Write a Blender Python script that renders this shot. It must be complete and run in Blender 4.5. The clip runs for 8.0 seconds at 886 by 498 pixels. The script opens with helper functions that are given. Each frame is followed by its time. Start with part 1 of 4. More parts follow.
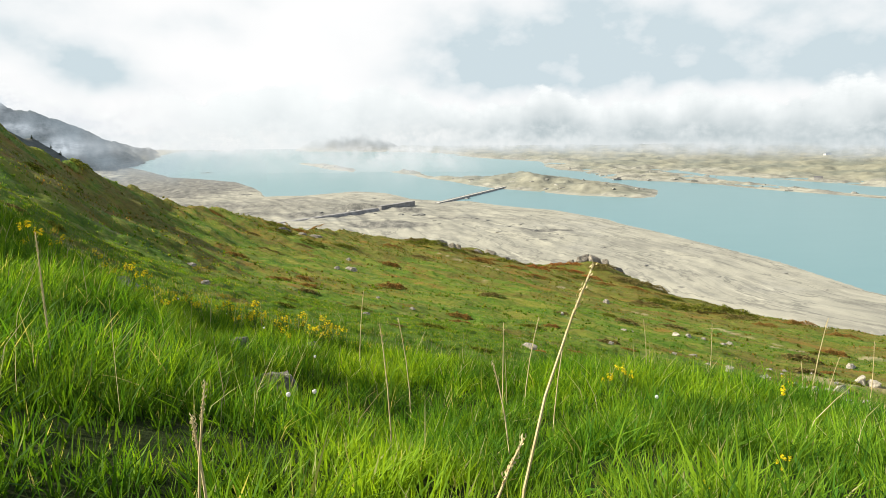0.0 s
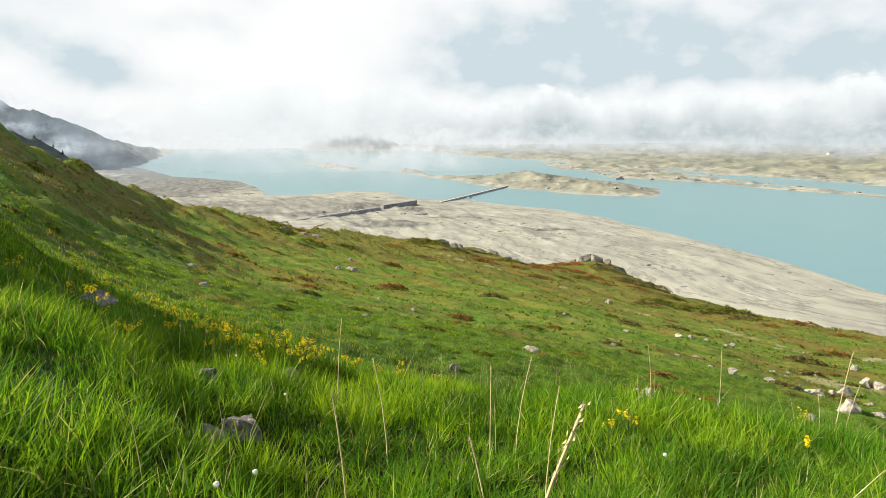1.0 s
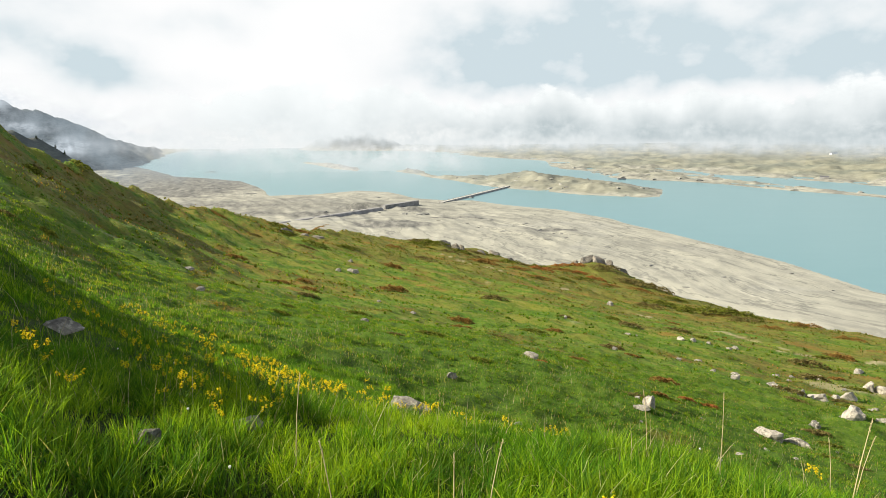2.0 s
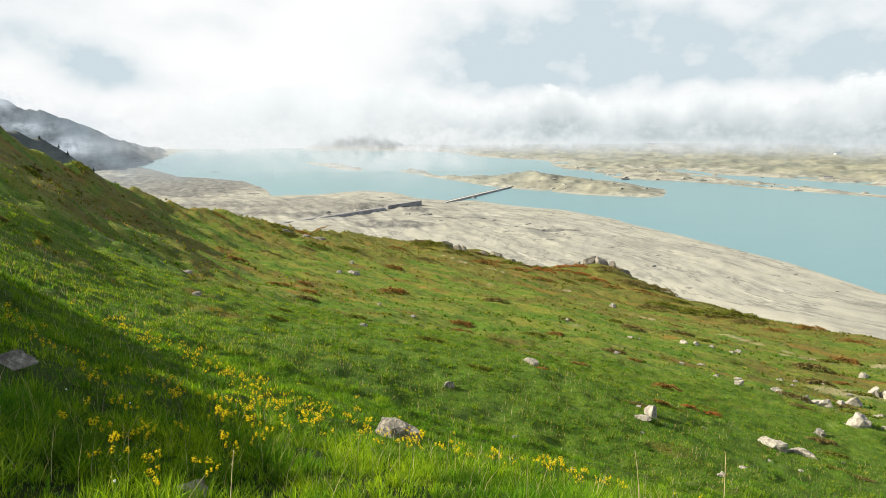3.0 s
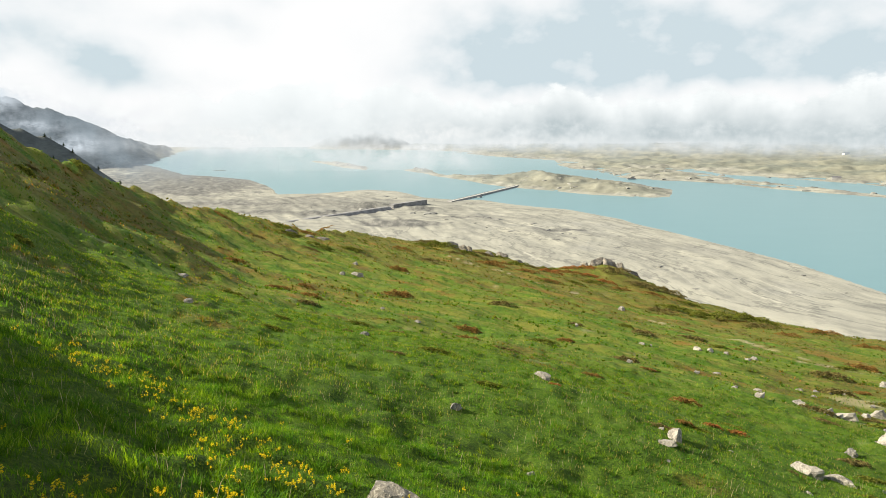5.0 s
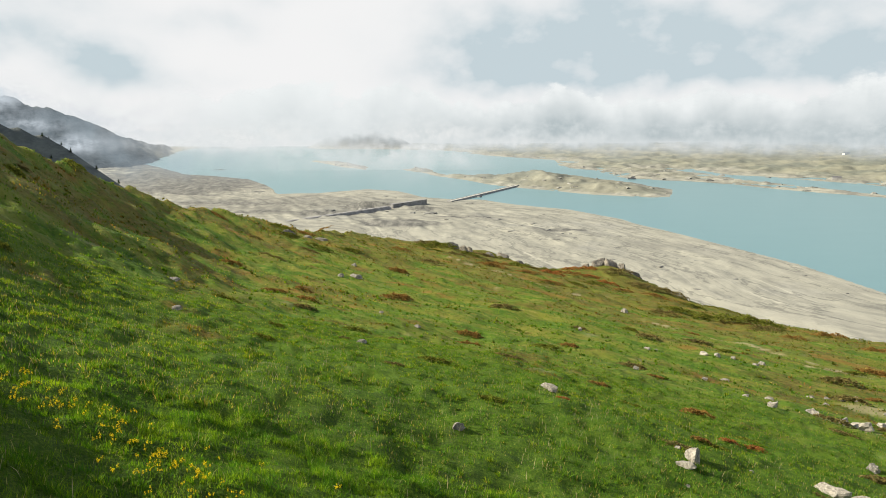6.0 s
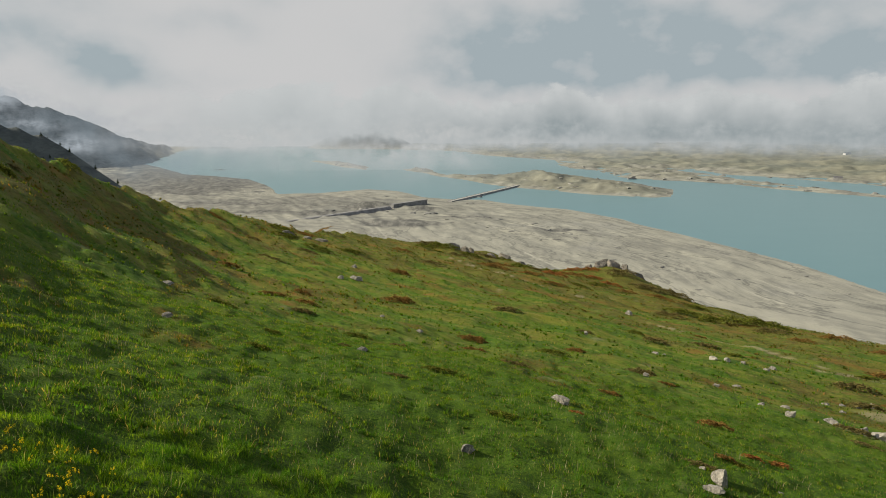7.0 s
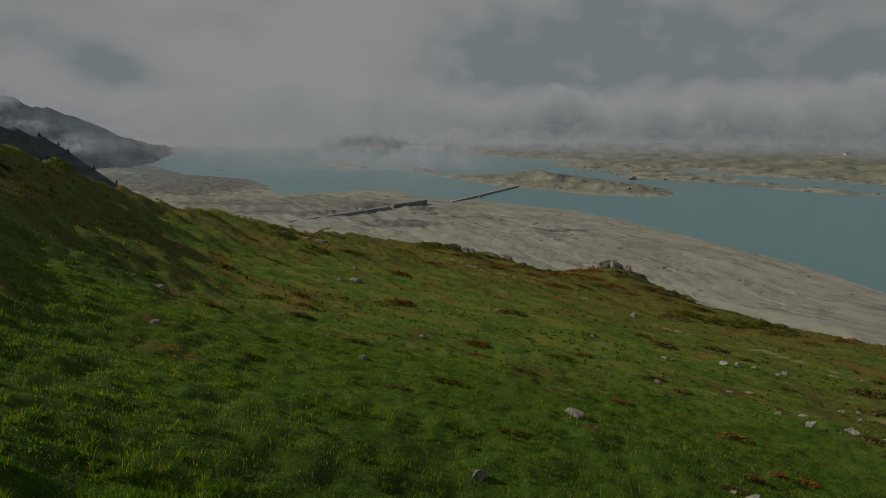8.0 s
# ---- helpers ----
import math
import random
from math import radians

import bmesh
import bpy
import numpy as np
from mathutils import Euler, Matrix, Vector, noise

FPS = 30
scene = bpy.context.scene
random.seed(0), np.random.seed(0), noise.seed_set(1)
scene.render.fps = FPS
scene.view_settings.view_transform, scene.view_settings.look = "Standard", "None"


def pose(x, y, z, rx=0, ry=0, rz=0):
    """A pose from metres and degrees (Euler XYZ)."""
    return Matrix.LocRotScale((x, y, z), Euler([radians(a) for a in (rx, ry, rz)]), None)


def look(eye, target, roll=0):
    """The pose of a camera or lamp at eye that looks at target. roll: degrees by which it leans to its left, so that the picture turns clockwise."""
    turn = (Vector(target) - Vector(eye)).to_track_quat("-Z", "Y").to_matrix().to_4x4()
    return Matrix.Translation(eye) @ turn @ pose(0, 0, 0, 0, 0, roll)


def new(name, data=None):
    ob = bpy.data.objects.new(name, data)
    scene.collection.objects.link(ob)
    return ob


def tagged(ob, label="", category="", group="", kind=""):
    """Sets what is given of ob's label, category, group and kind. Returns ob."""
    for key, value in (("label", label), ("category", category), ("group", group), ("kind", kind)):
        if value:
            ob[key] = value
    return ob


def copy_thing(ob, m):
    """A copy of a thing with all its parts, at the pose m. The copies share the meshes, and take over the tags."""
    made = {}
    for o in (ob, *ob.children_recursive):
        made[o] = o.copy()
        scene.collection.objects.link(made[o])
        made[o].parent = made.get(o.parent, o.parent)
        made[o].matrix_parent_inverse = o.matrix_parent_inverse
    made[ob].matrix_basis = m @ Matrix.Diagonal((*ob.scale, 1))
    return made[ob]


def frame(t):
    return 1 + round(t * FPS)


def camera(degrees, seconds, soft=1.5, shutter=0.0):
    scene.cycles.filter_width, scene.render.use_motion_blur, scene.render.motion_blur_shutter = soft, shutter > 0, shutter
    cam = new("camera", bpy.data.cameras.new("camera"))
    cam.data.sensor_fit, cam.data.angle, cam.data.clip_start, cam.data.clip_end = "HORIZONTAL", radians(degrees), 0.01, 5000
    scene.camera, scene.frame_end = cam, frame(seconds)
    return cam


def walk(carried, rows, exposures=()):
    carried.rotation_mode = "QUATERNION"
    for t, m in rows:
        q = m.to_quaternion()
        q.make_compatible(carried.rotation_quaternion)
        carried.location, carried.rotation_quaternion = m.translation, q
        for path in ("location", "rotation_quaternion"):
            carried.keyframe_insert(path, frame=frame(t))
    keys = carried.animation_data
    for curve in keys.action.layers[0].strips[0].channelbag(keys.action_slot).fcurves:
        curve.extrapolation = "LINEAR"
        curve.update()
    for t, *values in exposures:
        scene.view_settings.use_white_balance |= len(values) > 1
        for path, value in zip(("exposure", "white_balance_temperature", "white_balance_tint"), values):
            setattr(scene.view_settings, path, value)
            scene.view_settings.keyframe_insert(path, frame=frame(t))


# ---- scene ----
cam = camera(71.7, 8.0, soft=0.6)
PATH = [
    (0, (-0.726, -1.124, -0.858), (-0.725, 0.838, -1.244), 0.0),
    (0.5, (-0.669, -0.89, -0.828), (-0.674, 1.072, -1.216), -0.0),
    (1, (-0.599, -0.644, -0.76), (-0.605, 1.318, -1.149), -0.0),
    (1.5, (-0.515, -0.364, -0.665), (-0.523, 1.598, -1.054), 0.0),
    (3, (-0.1, 0.543, -0.307), (-0.122, 2.505, -0.696), 0.0),
    (3.5, (-0.064, 1.024, -0.288), (-0.089, 2.986, -0.677), 0.0),
    (4, (-0.07, 1.623, -0.291), (-0.102, 3.584, -0.681), 0.1),
    (4.5, (-0.146, 2.334, -0.34), (-0.184, 4.295, -0.731), 0.1),
    (6, (-0.331, 5.282, -0.451), (-0.369, 7.242, -0.844), 0.2),
    (6.5, (-0.492, 6.279, -0.529), (-0.53, 8.239, -0.922), 0.2),
    (7, (-0.659, 7.409, -0.637), (-0.698, 9.37, -1.03), 0.2),
    (7.5, (-0.844, 8.471, -0.768), (-0.883, 10.432, -1.16), 0.2),
    (8, (-1.041, 9.642, -0.904), (-1.08, 11.602, -1.296), 0.2),
]

# the film is faded down towards its end
BASE = 1.15
FADE = [(0.0, 0.0), (5.5, 0.0), (5.8, -0.06), (6.0, -0.17), (6.25, -0.28), (6.5, -0.45), (7.0, -0.81), (7.5, -1.36), (8.0, -2.03)]
walk(cam, [(t, look(eye, target, roll)) for t, eye, target, roll in PATH], [(t, BASE + v) for t, v in FADE])

# ---- light ----
SUN_AZ, SUN_EL = -90.0, 31.0  # degrees; azimuth from straight ahead (+y), positive to the right
world = bpy.data.worlds.new("world")
scene.world = world
world.use_nodes = True
wn = world.node_tree
sky = wn.nodes.new("ShaderNodeTexSky")
sky.sky_type, sky.sun_disc = "NISHITA", False
sky.sun_elevation, sky.sun_rotation = radians(SUN_EL), radians(SUN_AZ)
sky.altitude, sky.dust_density, sky.air_density = 1900, 3.0, 1.0
wn.nodes["Background"].inputs["Strength"].default_value = 0.112
pale = wn.nodes.new("ShaderNodeHueSaturation")  # thin cloud all over takes most of the blue out of the sky
pale.inputs["Saturation"].default_value = 0.45
wn.links.new(sky.outputs["Color"], pale.inputs["Color"])
wn.links.new(pale.outputs["Color"], wn.nodes["Background"].inputs["Color"])
sun = new("sun", bpy.data.lights.new("sun", "SUN"))
sun.data.energy, sun.data.angle, sun.data.color = 5.0, radians(0.6), (1.0, 0.92, 0.77)
sun_dir = Vector((math.sin(radians(SUN_AZ)) * math.cos(radians(SUN_EL)), math.cos(radians(SUN_AZ)) * math.cos(radians(SUN_EL)), math.sin(radians(SUN_EL))))
sun.matrix_world = look(sun_dir * 100, (0, 0, 0))


# ---- node helpers ----
class Mat:
    """A node material under construction."""

    def __init__(self, name):
        self.m = bpy.data.materials.new(name)
        self.m.use_nodes = True
        self.t = self.m.node_tree
        self.t.nodes.clear()
        self.out = self.t.nodes.new("ShaderNodeOutputMaterial")

    def node(self, kind, **ins):
        n = self.t.nodes.new("ShaderNode" + kind)
        for key, value in ins.items():
            self.put(n.inputs[key.replace("_", " ")], value)
        return n

    def put(self, socket, value):
        if isinstance(value, bpy.types.NodeSocket):
            self.t.links.new(value, socket)
        elif isinstance(value, (tuple, list)) and len(value) == 3 and socket.type == "RGBA":
            socket.default_value = (*value, 1)
        else:
            socket.default_value = value

    def math(self, op, a, b=0.0, clamp=False):
        n = self.t.nodes.new("ShaderNodeMath")
        n.operation, n.use_clamp = op, clamp
        self.put(n.inputs[0], a), self.put(n.inputs[1], b)
        return n.outputs[0]

    def mix(self, f, a, b):
        n = self.t.nodes.new("ShaderNodeMix")
        n.data_type = "RGBA"
        self.put(n.inputs[0], f), self.put(n.inputs[6], a), self.put(n.inputs[7], b)
        return n.outputs[2]

    def step(self, v, lo, hi, a=0.0, b=1.0):
        n = self.t.nodes.new("ShaderNodeMapRange")
        n.interpolation_type = "SMOOTHSTEP"
        for k, w in enumerate((v, lo, hi, a, b)):
            self.put(n.inputs[k], w)
        return n.outputs[0]

    def noise(self, vec, scale, detail=4.0, rough=0.55, color=False):
        n = self.node("TexNoise", Scale=scale, Detail=detail, Roughness=rough)
        if vec is not None:
            self.put(n.inputs["Vector"], vec)
        return n.outputs["Color" if color else "Fac"]

    def object_pos(self):
        return self.node("TexCoord").outputs["Object"]

    def scaled(self, vec, sx, sy, sz):
        n = self.t.nodes.new("ShaderNodeVectorMath")
        n.operation = "MULTIPLY"
        self.put(n.inputs[0], vec)
        n.inputs[1].default_value = (sx, sy, sz)
        return n.outputs[0]

    def attr(self, name):
        n = self.t.nodes.new("ShaderNodeAttribute")
        n.attribute_name = name
        return n.outputs["Fac"]

    def bump(self, height, strength, dist):
        return self.node("Bump", Height=height, Strength=strength, Distance=dist).outputs["Normal"]

    def done(self, shader):
        self.t.links.new(shader, self.out.inputs["Surface"])
        return self.m

    def surface(self, color, rough=0.8, normal=None, spec=0.3):
        p = self.node("BsdfPrincipled", Base_Color=color, Roughness=rough)
        p.inputs["Specular IOR Level"].default_value = spec
        if normal is not None:
            self.put(p.inputs["Normal"], normal)
        return self.done(p.outputs[0])


# ---- materials ----
def ground_material():
    k = Mat("ground")
    pos = k.object_pos()
    turf, heath, r = k.attr("turf"), k.attr("heath"), k.attr("reach")
    # turf: short alpine grass with reddish heath patches and straw
    n_big, n_mid, n_fine = k.noise(pos, 0.07, 4, 0.6), k.noise(pos, 0.35, 6, 0.7), k.noise(pos, 3.0, 5, 0.7)
    green = k.mix(k.step(n_mid, 0.35, 0.68), (0.046, 0.110, 0.007), (0.100, 0.185, 0.012))
    green = k.mix(k.step(n_fine, 0.44, 0.72, 0, 0.7), green, (0.140, 0.205, 0.022))
    tuft = k.noise(pos, 1.1, 8, 0.75)
    green = k.mix(k.step(tuft, 0.36, 0.50, 0.75, 0), green, (0.030, 0.058, 0.006))
    brown = k.mix(k.step(n_fine, 0.35, 0.65), (0.072, 0.066, 0.016), (0.180, 0.130, 0.028))
    brown = k.mix(k.step(n_mid, 0.45, 0.7), brown, (0.185, 0.170, 0.036))
    sep = k.node("SeparateXYZ", Vector=pos)
    px, py = sep.outputs[0], sep.outputs[1]
    u = k.math("SUBTRACT", k.math("MULTIPLY", px, 0.82), k.math("MULTIPLY", py, 0.57))
    v = k.math("ADD", k.math("MULTIPLY", px, 0.57), k.math("MULTIPLY", py, 0.82))
    lie = k.node("CombineXYZ", X=k.math("MULTIPLY", u, 0.36), Y=v).outputs[0]  # growth drawn out along the contours
    band, rust, dry = k.noise(lie, 0.26, 9, 0.72), k.noise(lie, 0.13, 8, 0.74), k.noise(lie, 0.75, 8, 0.75)
    yonder = k.step(r, 34, 84)
    green = k.mix(k.math("MULTIPLY", yonder, k.step(band, 0.42, 0.60, 0, 0.85)), green, (0.185, 0.185, 0.026))
    green = k.mix(k.math("MULTIPLY", yonder, k.step(dry, 0.54, 0.68, 0, 0.8)), green, (0.290, 0.245, 0.070))
    green = k.mix(k.math("MULTIPLY", yonder, k.step(dry, 0.34, 0.45, 0.8, 0)), green, (0.046, 0.062, 0.010))
    brown = k.mix(k.step(rust, 0.50, 0.64, 0, 0.75), brown, (0.250, 0.112, 0.026))
    cover = k.math("MULTIPLY", heath, k.step(dry, 0.38, 0.58, 0.25, 0.95))
    top = k.mix(cover, green, brown)
    # darker with nearness: shade under the grass, put into the ground colour
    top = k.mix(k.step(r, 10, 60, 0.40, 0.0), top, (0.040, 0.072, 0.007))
    blade = k.noise(k.scaled(pos, 1.0, 1.0, 0.5), 13.0, 4, 0.8)
    near = k.step(r, 12, 70, 1.0, 0.0)
    top = k.mix(k.math("MULTIPLY", near, k.step(blade, 0.50, 0.60, 0, 0.7)), top, (0.150, 0.225, 0.016))
    top = k.mix(k.math("MULTIPLY", near, k.step(blade, 0.36, 0.46, 0.55, 0)), top, (0.022, 0.044, 0.005))
    # almost black close by, painted as the shade between tufts
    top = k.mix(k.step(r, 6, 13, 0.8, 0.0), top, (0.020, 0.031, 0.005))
    speck = k.noise(k.scaled(pos, 0.7, 1.0, 1.0), 2.4, 10, 0.85)
    mid = k.step(r, 9, 26)
    top = k.mix(k.math("MULTIPLY", mid, k.step(speck, 0.34, 0.47, 0.65, 0)), top, (0.026, 0.044, 0.006))
    top = k.mix(k.math("MULTIPLY", mid, k.step(speck, 0.55, 0.68, 0, 0.6)), top, k.mix(yonder, (0.150, 0.250, 0.022), (0.235, 0.240, 0.055)))
    path = k.attr("path")
    top = k.mix(path, top, (0.36, 0.30, 0.18))
    # dry lake bed: pale silt with streaks that follow the shore
    vec = k.node("CombineXYZ", X=k.math("MULTIPLY", k.attr("strand"), 0.05)).outputs[0]
    add = k.t.nodes.new("ShaderNodeVectorMath")
    add.operation = "ADD"
    k.put(add.inputs[0], vec), k.put(add.inputs[1], k.scaled(pos, 0.011, 0.011, 0.10))
    streak = k.noise(add.outputs[0], 1.0, 9, 0.76)
    blotch, grit = k.noise(pos, 0.007, 5, 0.6), k.noise(k.scaled(pos, 1.0, 0.35, 1.0), 0.10, 7, 0.8)
    bed = k.mix(k.step(streak, 0.36, 0.58), (0.200, 0.194, 0.160), (0.330, 0.318, 0.250))
    bed = k.mix(k.step(blotch, 0.36, 0.52, 0.55, 0), bed, (0.340, 0.328, 0.262))
    bed = k.mix(k.step(blotch, 0.50, 0.70, 0, 0.6), bed, (0.270, 0.266, 0.232))
    bed = k.mix(k.step(grit, 0.53, 0.72, 0, 0.45), bed, (0.185, 0.180, 0.150))
    bed = k.mix(k.step(grit, 0.30, 0.44, 0.45, 0), bed, (0.43, 0.415, 0.335))
    mott = k.noise(k.scaled(pos, 0.8, 0.8, 1.0), 0.035, 8, 0.78)
    bed = k.mix(k.step(mott, 0.52, 0.66, 0, 0.7), bed, (0.215, 0.208, 0.170))
    rill = k.math("ABSOLUTE", k.math("SUBTRACT", k.noise(k.scaled(add.outputs[0], 0.55, 0.55, 0.55), 1.0, 5, 0.62), 0.5))
    bed = k.mix(k.step(rill, 0.004, 0.020, 0.65, 0), bed, (0.125, 0.122, 0.102))
    lines = k.noise(k.node("CombineXYZ", X=k.math("MULTIPLY", k.attr("strand"), 0.16), Y=k.math("MULTIPLY", px, 0.006)).outputs[0], 1.0, 6, 0.75)
    bed = k.mix(k.step(lines, 0.56, 0.66, 0, 0.55), bed, (0.175, 0.168, 0.138))
    bed = k.mix(k.step(lines, 0.34, 0.44, 0.5, 0), bed, (0.44, 0.425, 0.345))
    bed = k.mix(0.12, bed, (0.150, 0.165, 0.150))
    bed = k.mix(k.attr("slate"), bed, k.mix(k.step(grit, 0.4, 0.62), (0.085, 0.084, 0.076), (0.20, 0.195, 0.165)))
    bed = k.mix(k.attr("veg"), bed, k.mix(k.step(blotch, 0.4, 0.6), (0.10, 0.112, 0.085), (0.200, 0.195, 0.135)))
    bed = k.mix(k.attr("wild"), bed, k.mix(k.step(grit, 0.4, 0.62), (0.035, 0.048, 0.050), (0.085, 0.100, 0.095)))
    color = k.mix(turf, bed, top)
    h = k.math("ADD", k.math("MULTIPLY", k.math("MULTIPLY", n_mid, turf), 0.5), k.math("ADD", k.math("MULTIPLY", k.math("MULTIPLY", tuft, turf), 0.35), k.math("MULTIPLY", k.math("MULTIPLY", speck, turf), 0.28)))
    h = k.math("ADD", h, k.math("MULTIPLY", k.math("MULTIPLY", streak, k.math("SUBTRACT", 1.0, turf)), 0.9))
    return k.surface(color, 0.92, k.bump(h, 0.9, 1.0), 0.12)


def water_material():
    k = Mat("water")
    pos = k.object_pos()
    n = k.noise(k.scaled(pos, 0.01, 0.03, 0.01), 1.0, 5)
    color = k.mix(k.step(n, 0.2, 0.8), (0.094, 0.196, 0.208), (0.103, 0.207, 0.218))
    return k.surface(color, 0.30, k.bump(k.noise(pos, 0.10, 3), 0.012, 1.0), 0.30)


def grass_material(name, dark, mid, light, straw, amount):
    k = Mat(name)
    rnd = k.node("NewGeometry").outputs["Random Per Island"]
    pos = k.object_pos()
    patch = k.noise(pos, 0.8, 3, 0.6)
    cool = k.step(k.noise(pos, 0.16, 2), 0.40, 0.56)
    c = k.mix(k.step(rnd, 0.0, 0.75), dark, mid)
    c = k.mix(k.step(k.math("ADD", k.math("MULTIPLY", rnd, 0.3), patch), 0.52, 0.86), c, light)
    c = k.mix(k.math("MULTIPLY", cool, 0.35), c, (0.060, 0.170, 0.022))
    c = k.mix(k.step(k.noise(pos, 1.4, 3, 0.6), 0.37, 0.56, 0.75, 0), c, (0.026, 0.075, 0.006))
    c = k.mix(k.math("MULTIPLY", k.math("GREATER_THAN", rnd, 1.0 - amount), 0.8), c, straw)
    p = k.node("BsdfPrincipled", Base_Color=c, Roughness=0.65)
    p.inputs["Specular IOR Level"].default_value = 0.10
    glow = k.t.nodes.new("ShaderNodeMix")  # light through a blade comes out yellower
    glow.data_type, glow.blend_type = "RGBA", "MULTIPLY"
    glow.inputs[0].default_value = 1.0
    k.put(glow.inputs[6], c), k.put(glow.inputs[7], (1.65, 1.45, 0.55))
    tr = k.node("BsdfTranslucent", Color=glow.outputs[2])
    m = k.node("MixShader", Fac=0.48)
    k.put(m.inputs[1], p.outputs[0]), k.put(m.inputs[2], tr.outputs[0])
    return k.done(m.outputs[0])


def rock_material(name, dark, light, lichen):
    k = Mat(name)
    pos = k.object_pos()
    info = k.node("ObjectInfo").outputs["Random"]
    n1, n2 = k.noise(pos, 2.6, 7, 0.7), k.noise(pos, 11.0, 6, 0.75)
    c = k.mix(k.step(k.math("ADD", n1, k.math("MULTIPLY", info, 0.16)), 0.38, 0.68), dark, light)
    c = k.mix(k.step(n2, 0.51, 0.63, 0, 0.8), c, lichen)
    c = k.mix(k.step(n2, 0.30, 0.40, 0.6, 0), c, (0.06, 0.058, 0.05))
    h = k.math("ADD", n1, k.math("MULTIPLY", n2, 0.3))
    return k.surface(c, 0.9, k.bump(h, 1.0, 0.2), 0.2)


def plain_material(name, color, rough=0.7, other=None, scale=6.0, thin=0.0):
    k = Mat(name)
    c = k.mix(k.step(k.noise(k.object_pos(), scale, 4), 0.35, 0.68), color, other or tuple(v * 0.7 for v in color))
    if thin:
        d, tr = k.node("BsdfDiffuse", Color=c), k.node("BsdfTranslucent", Color=c)
        m = k.node("MixShader", Fac=thin)
        k.put(m.inputs[1], d.outputs[0]), k.put(m.inputs[2], tr.outputs[0])
        return k.done(m.outputs[0])
    return k.surface(c, rough)


def sky_material():
    """White cloud with blue-grey hollows; u, v are degrees of azimuth and elevation."""
    k = Mat("cloud_deck")
    uv = k.node("TexCoord").outputs["UV"]
    warp = k.noise(uv, 0.20, 3, 0.5, True)
    w = k.t.nodes.new("ShaderNodeVectorMath")
    w.operation = "MULTIPLY_ADD"
    k.put(w.inputs[0], warp)
    w.inputs[1].default_value = (5.0, 3.4, 0)
    k.put(w.inputs[2], uv)
    w2 = k.t.nodes.new("ShaderNodeVectorMath")
    w2.operation = "SUBTRACT"
    k.put(w2.inputs[0], w.outputs[0])
    w2.inputs[1].default_value = (2.5, 1.7, 0)
    sep = k.node("SeparateXYZ", Vector=w2.outputs[0])
    u, v = sep.outputs[0], sep.outputs[1]
    grey = None
    for az, el, su, sv, amount in HOLLOWS:
        a = k.math("DIVIDE", k.math("SUBTRACT", u, az), su)
        b = k.math("DIVIDE", k.math("SUBTRACT", v, el), sv)
        d = k.math("ADD", k.math("MULTIPLY", a, a), k.math("MULTIPLY", b, b))
        g = k.math("MULTIPLY", k.math("POWER", 2.718, k.math("MULTIPLY", d, -1.0)), amount * 1.6)
        grey = g if grey is None else k.math("ADD", grey, g)
    puff = k.noise(k.scaled(uv, 1.0, 1.5, 1.0), 0.20, 5, 0.5)
    grey = k.math("MULTIPLY", grey, k.step(puff, 0.25, 0.72, 1.35, 0.40), True)
    c = k.mix(grey, (1.0, 1.0, 1.0), (0.62, 0.725, 0.775))
    e = k.node("Emission", Color=c, Strength=GLOW)
    return k.done(e.outputs[0])


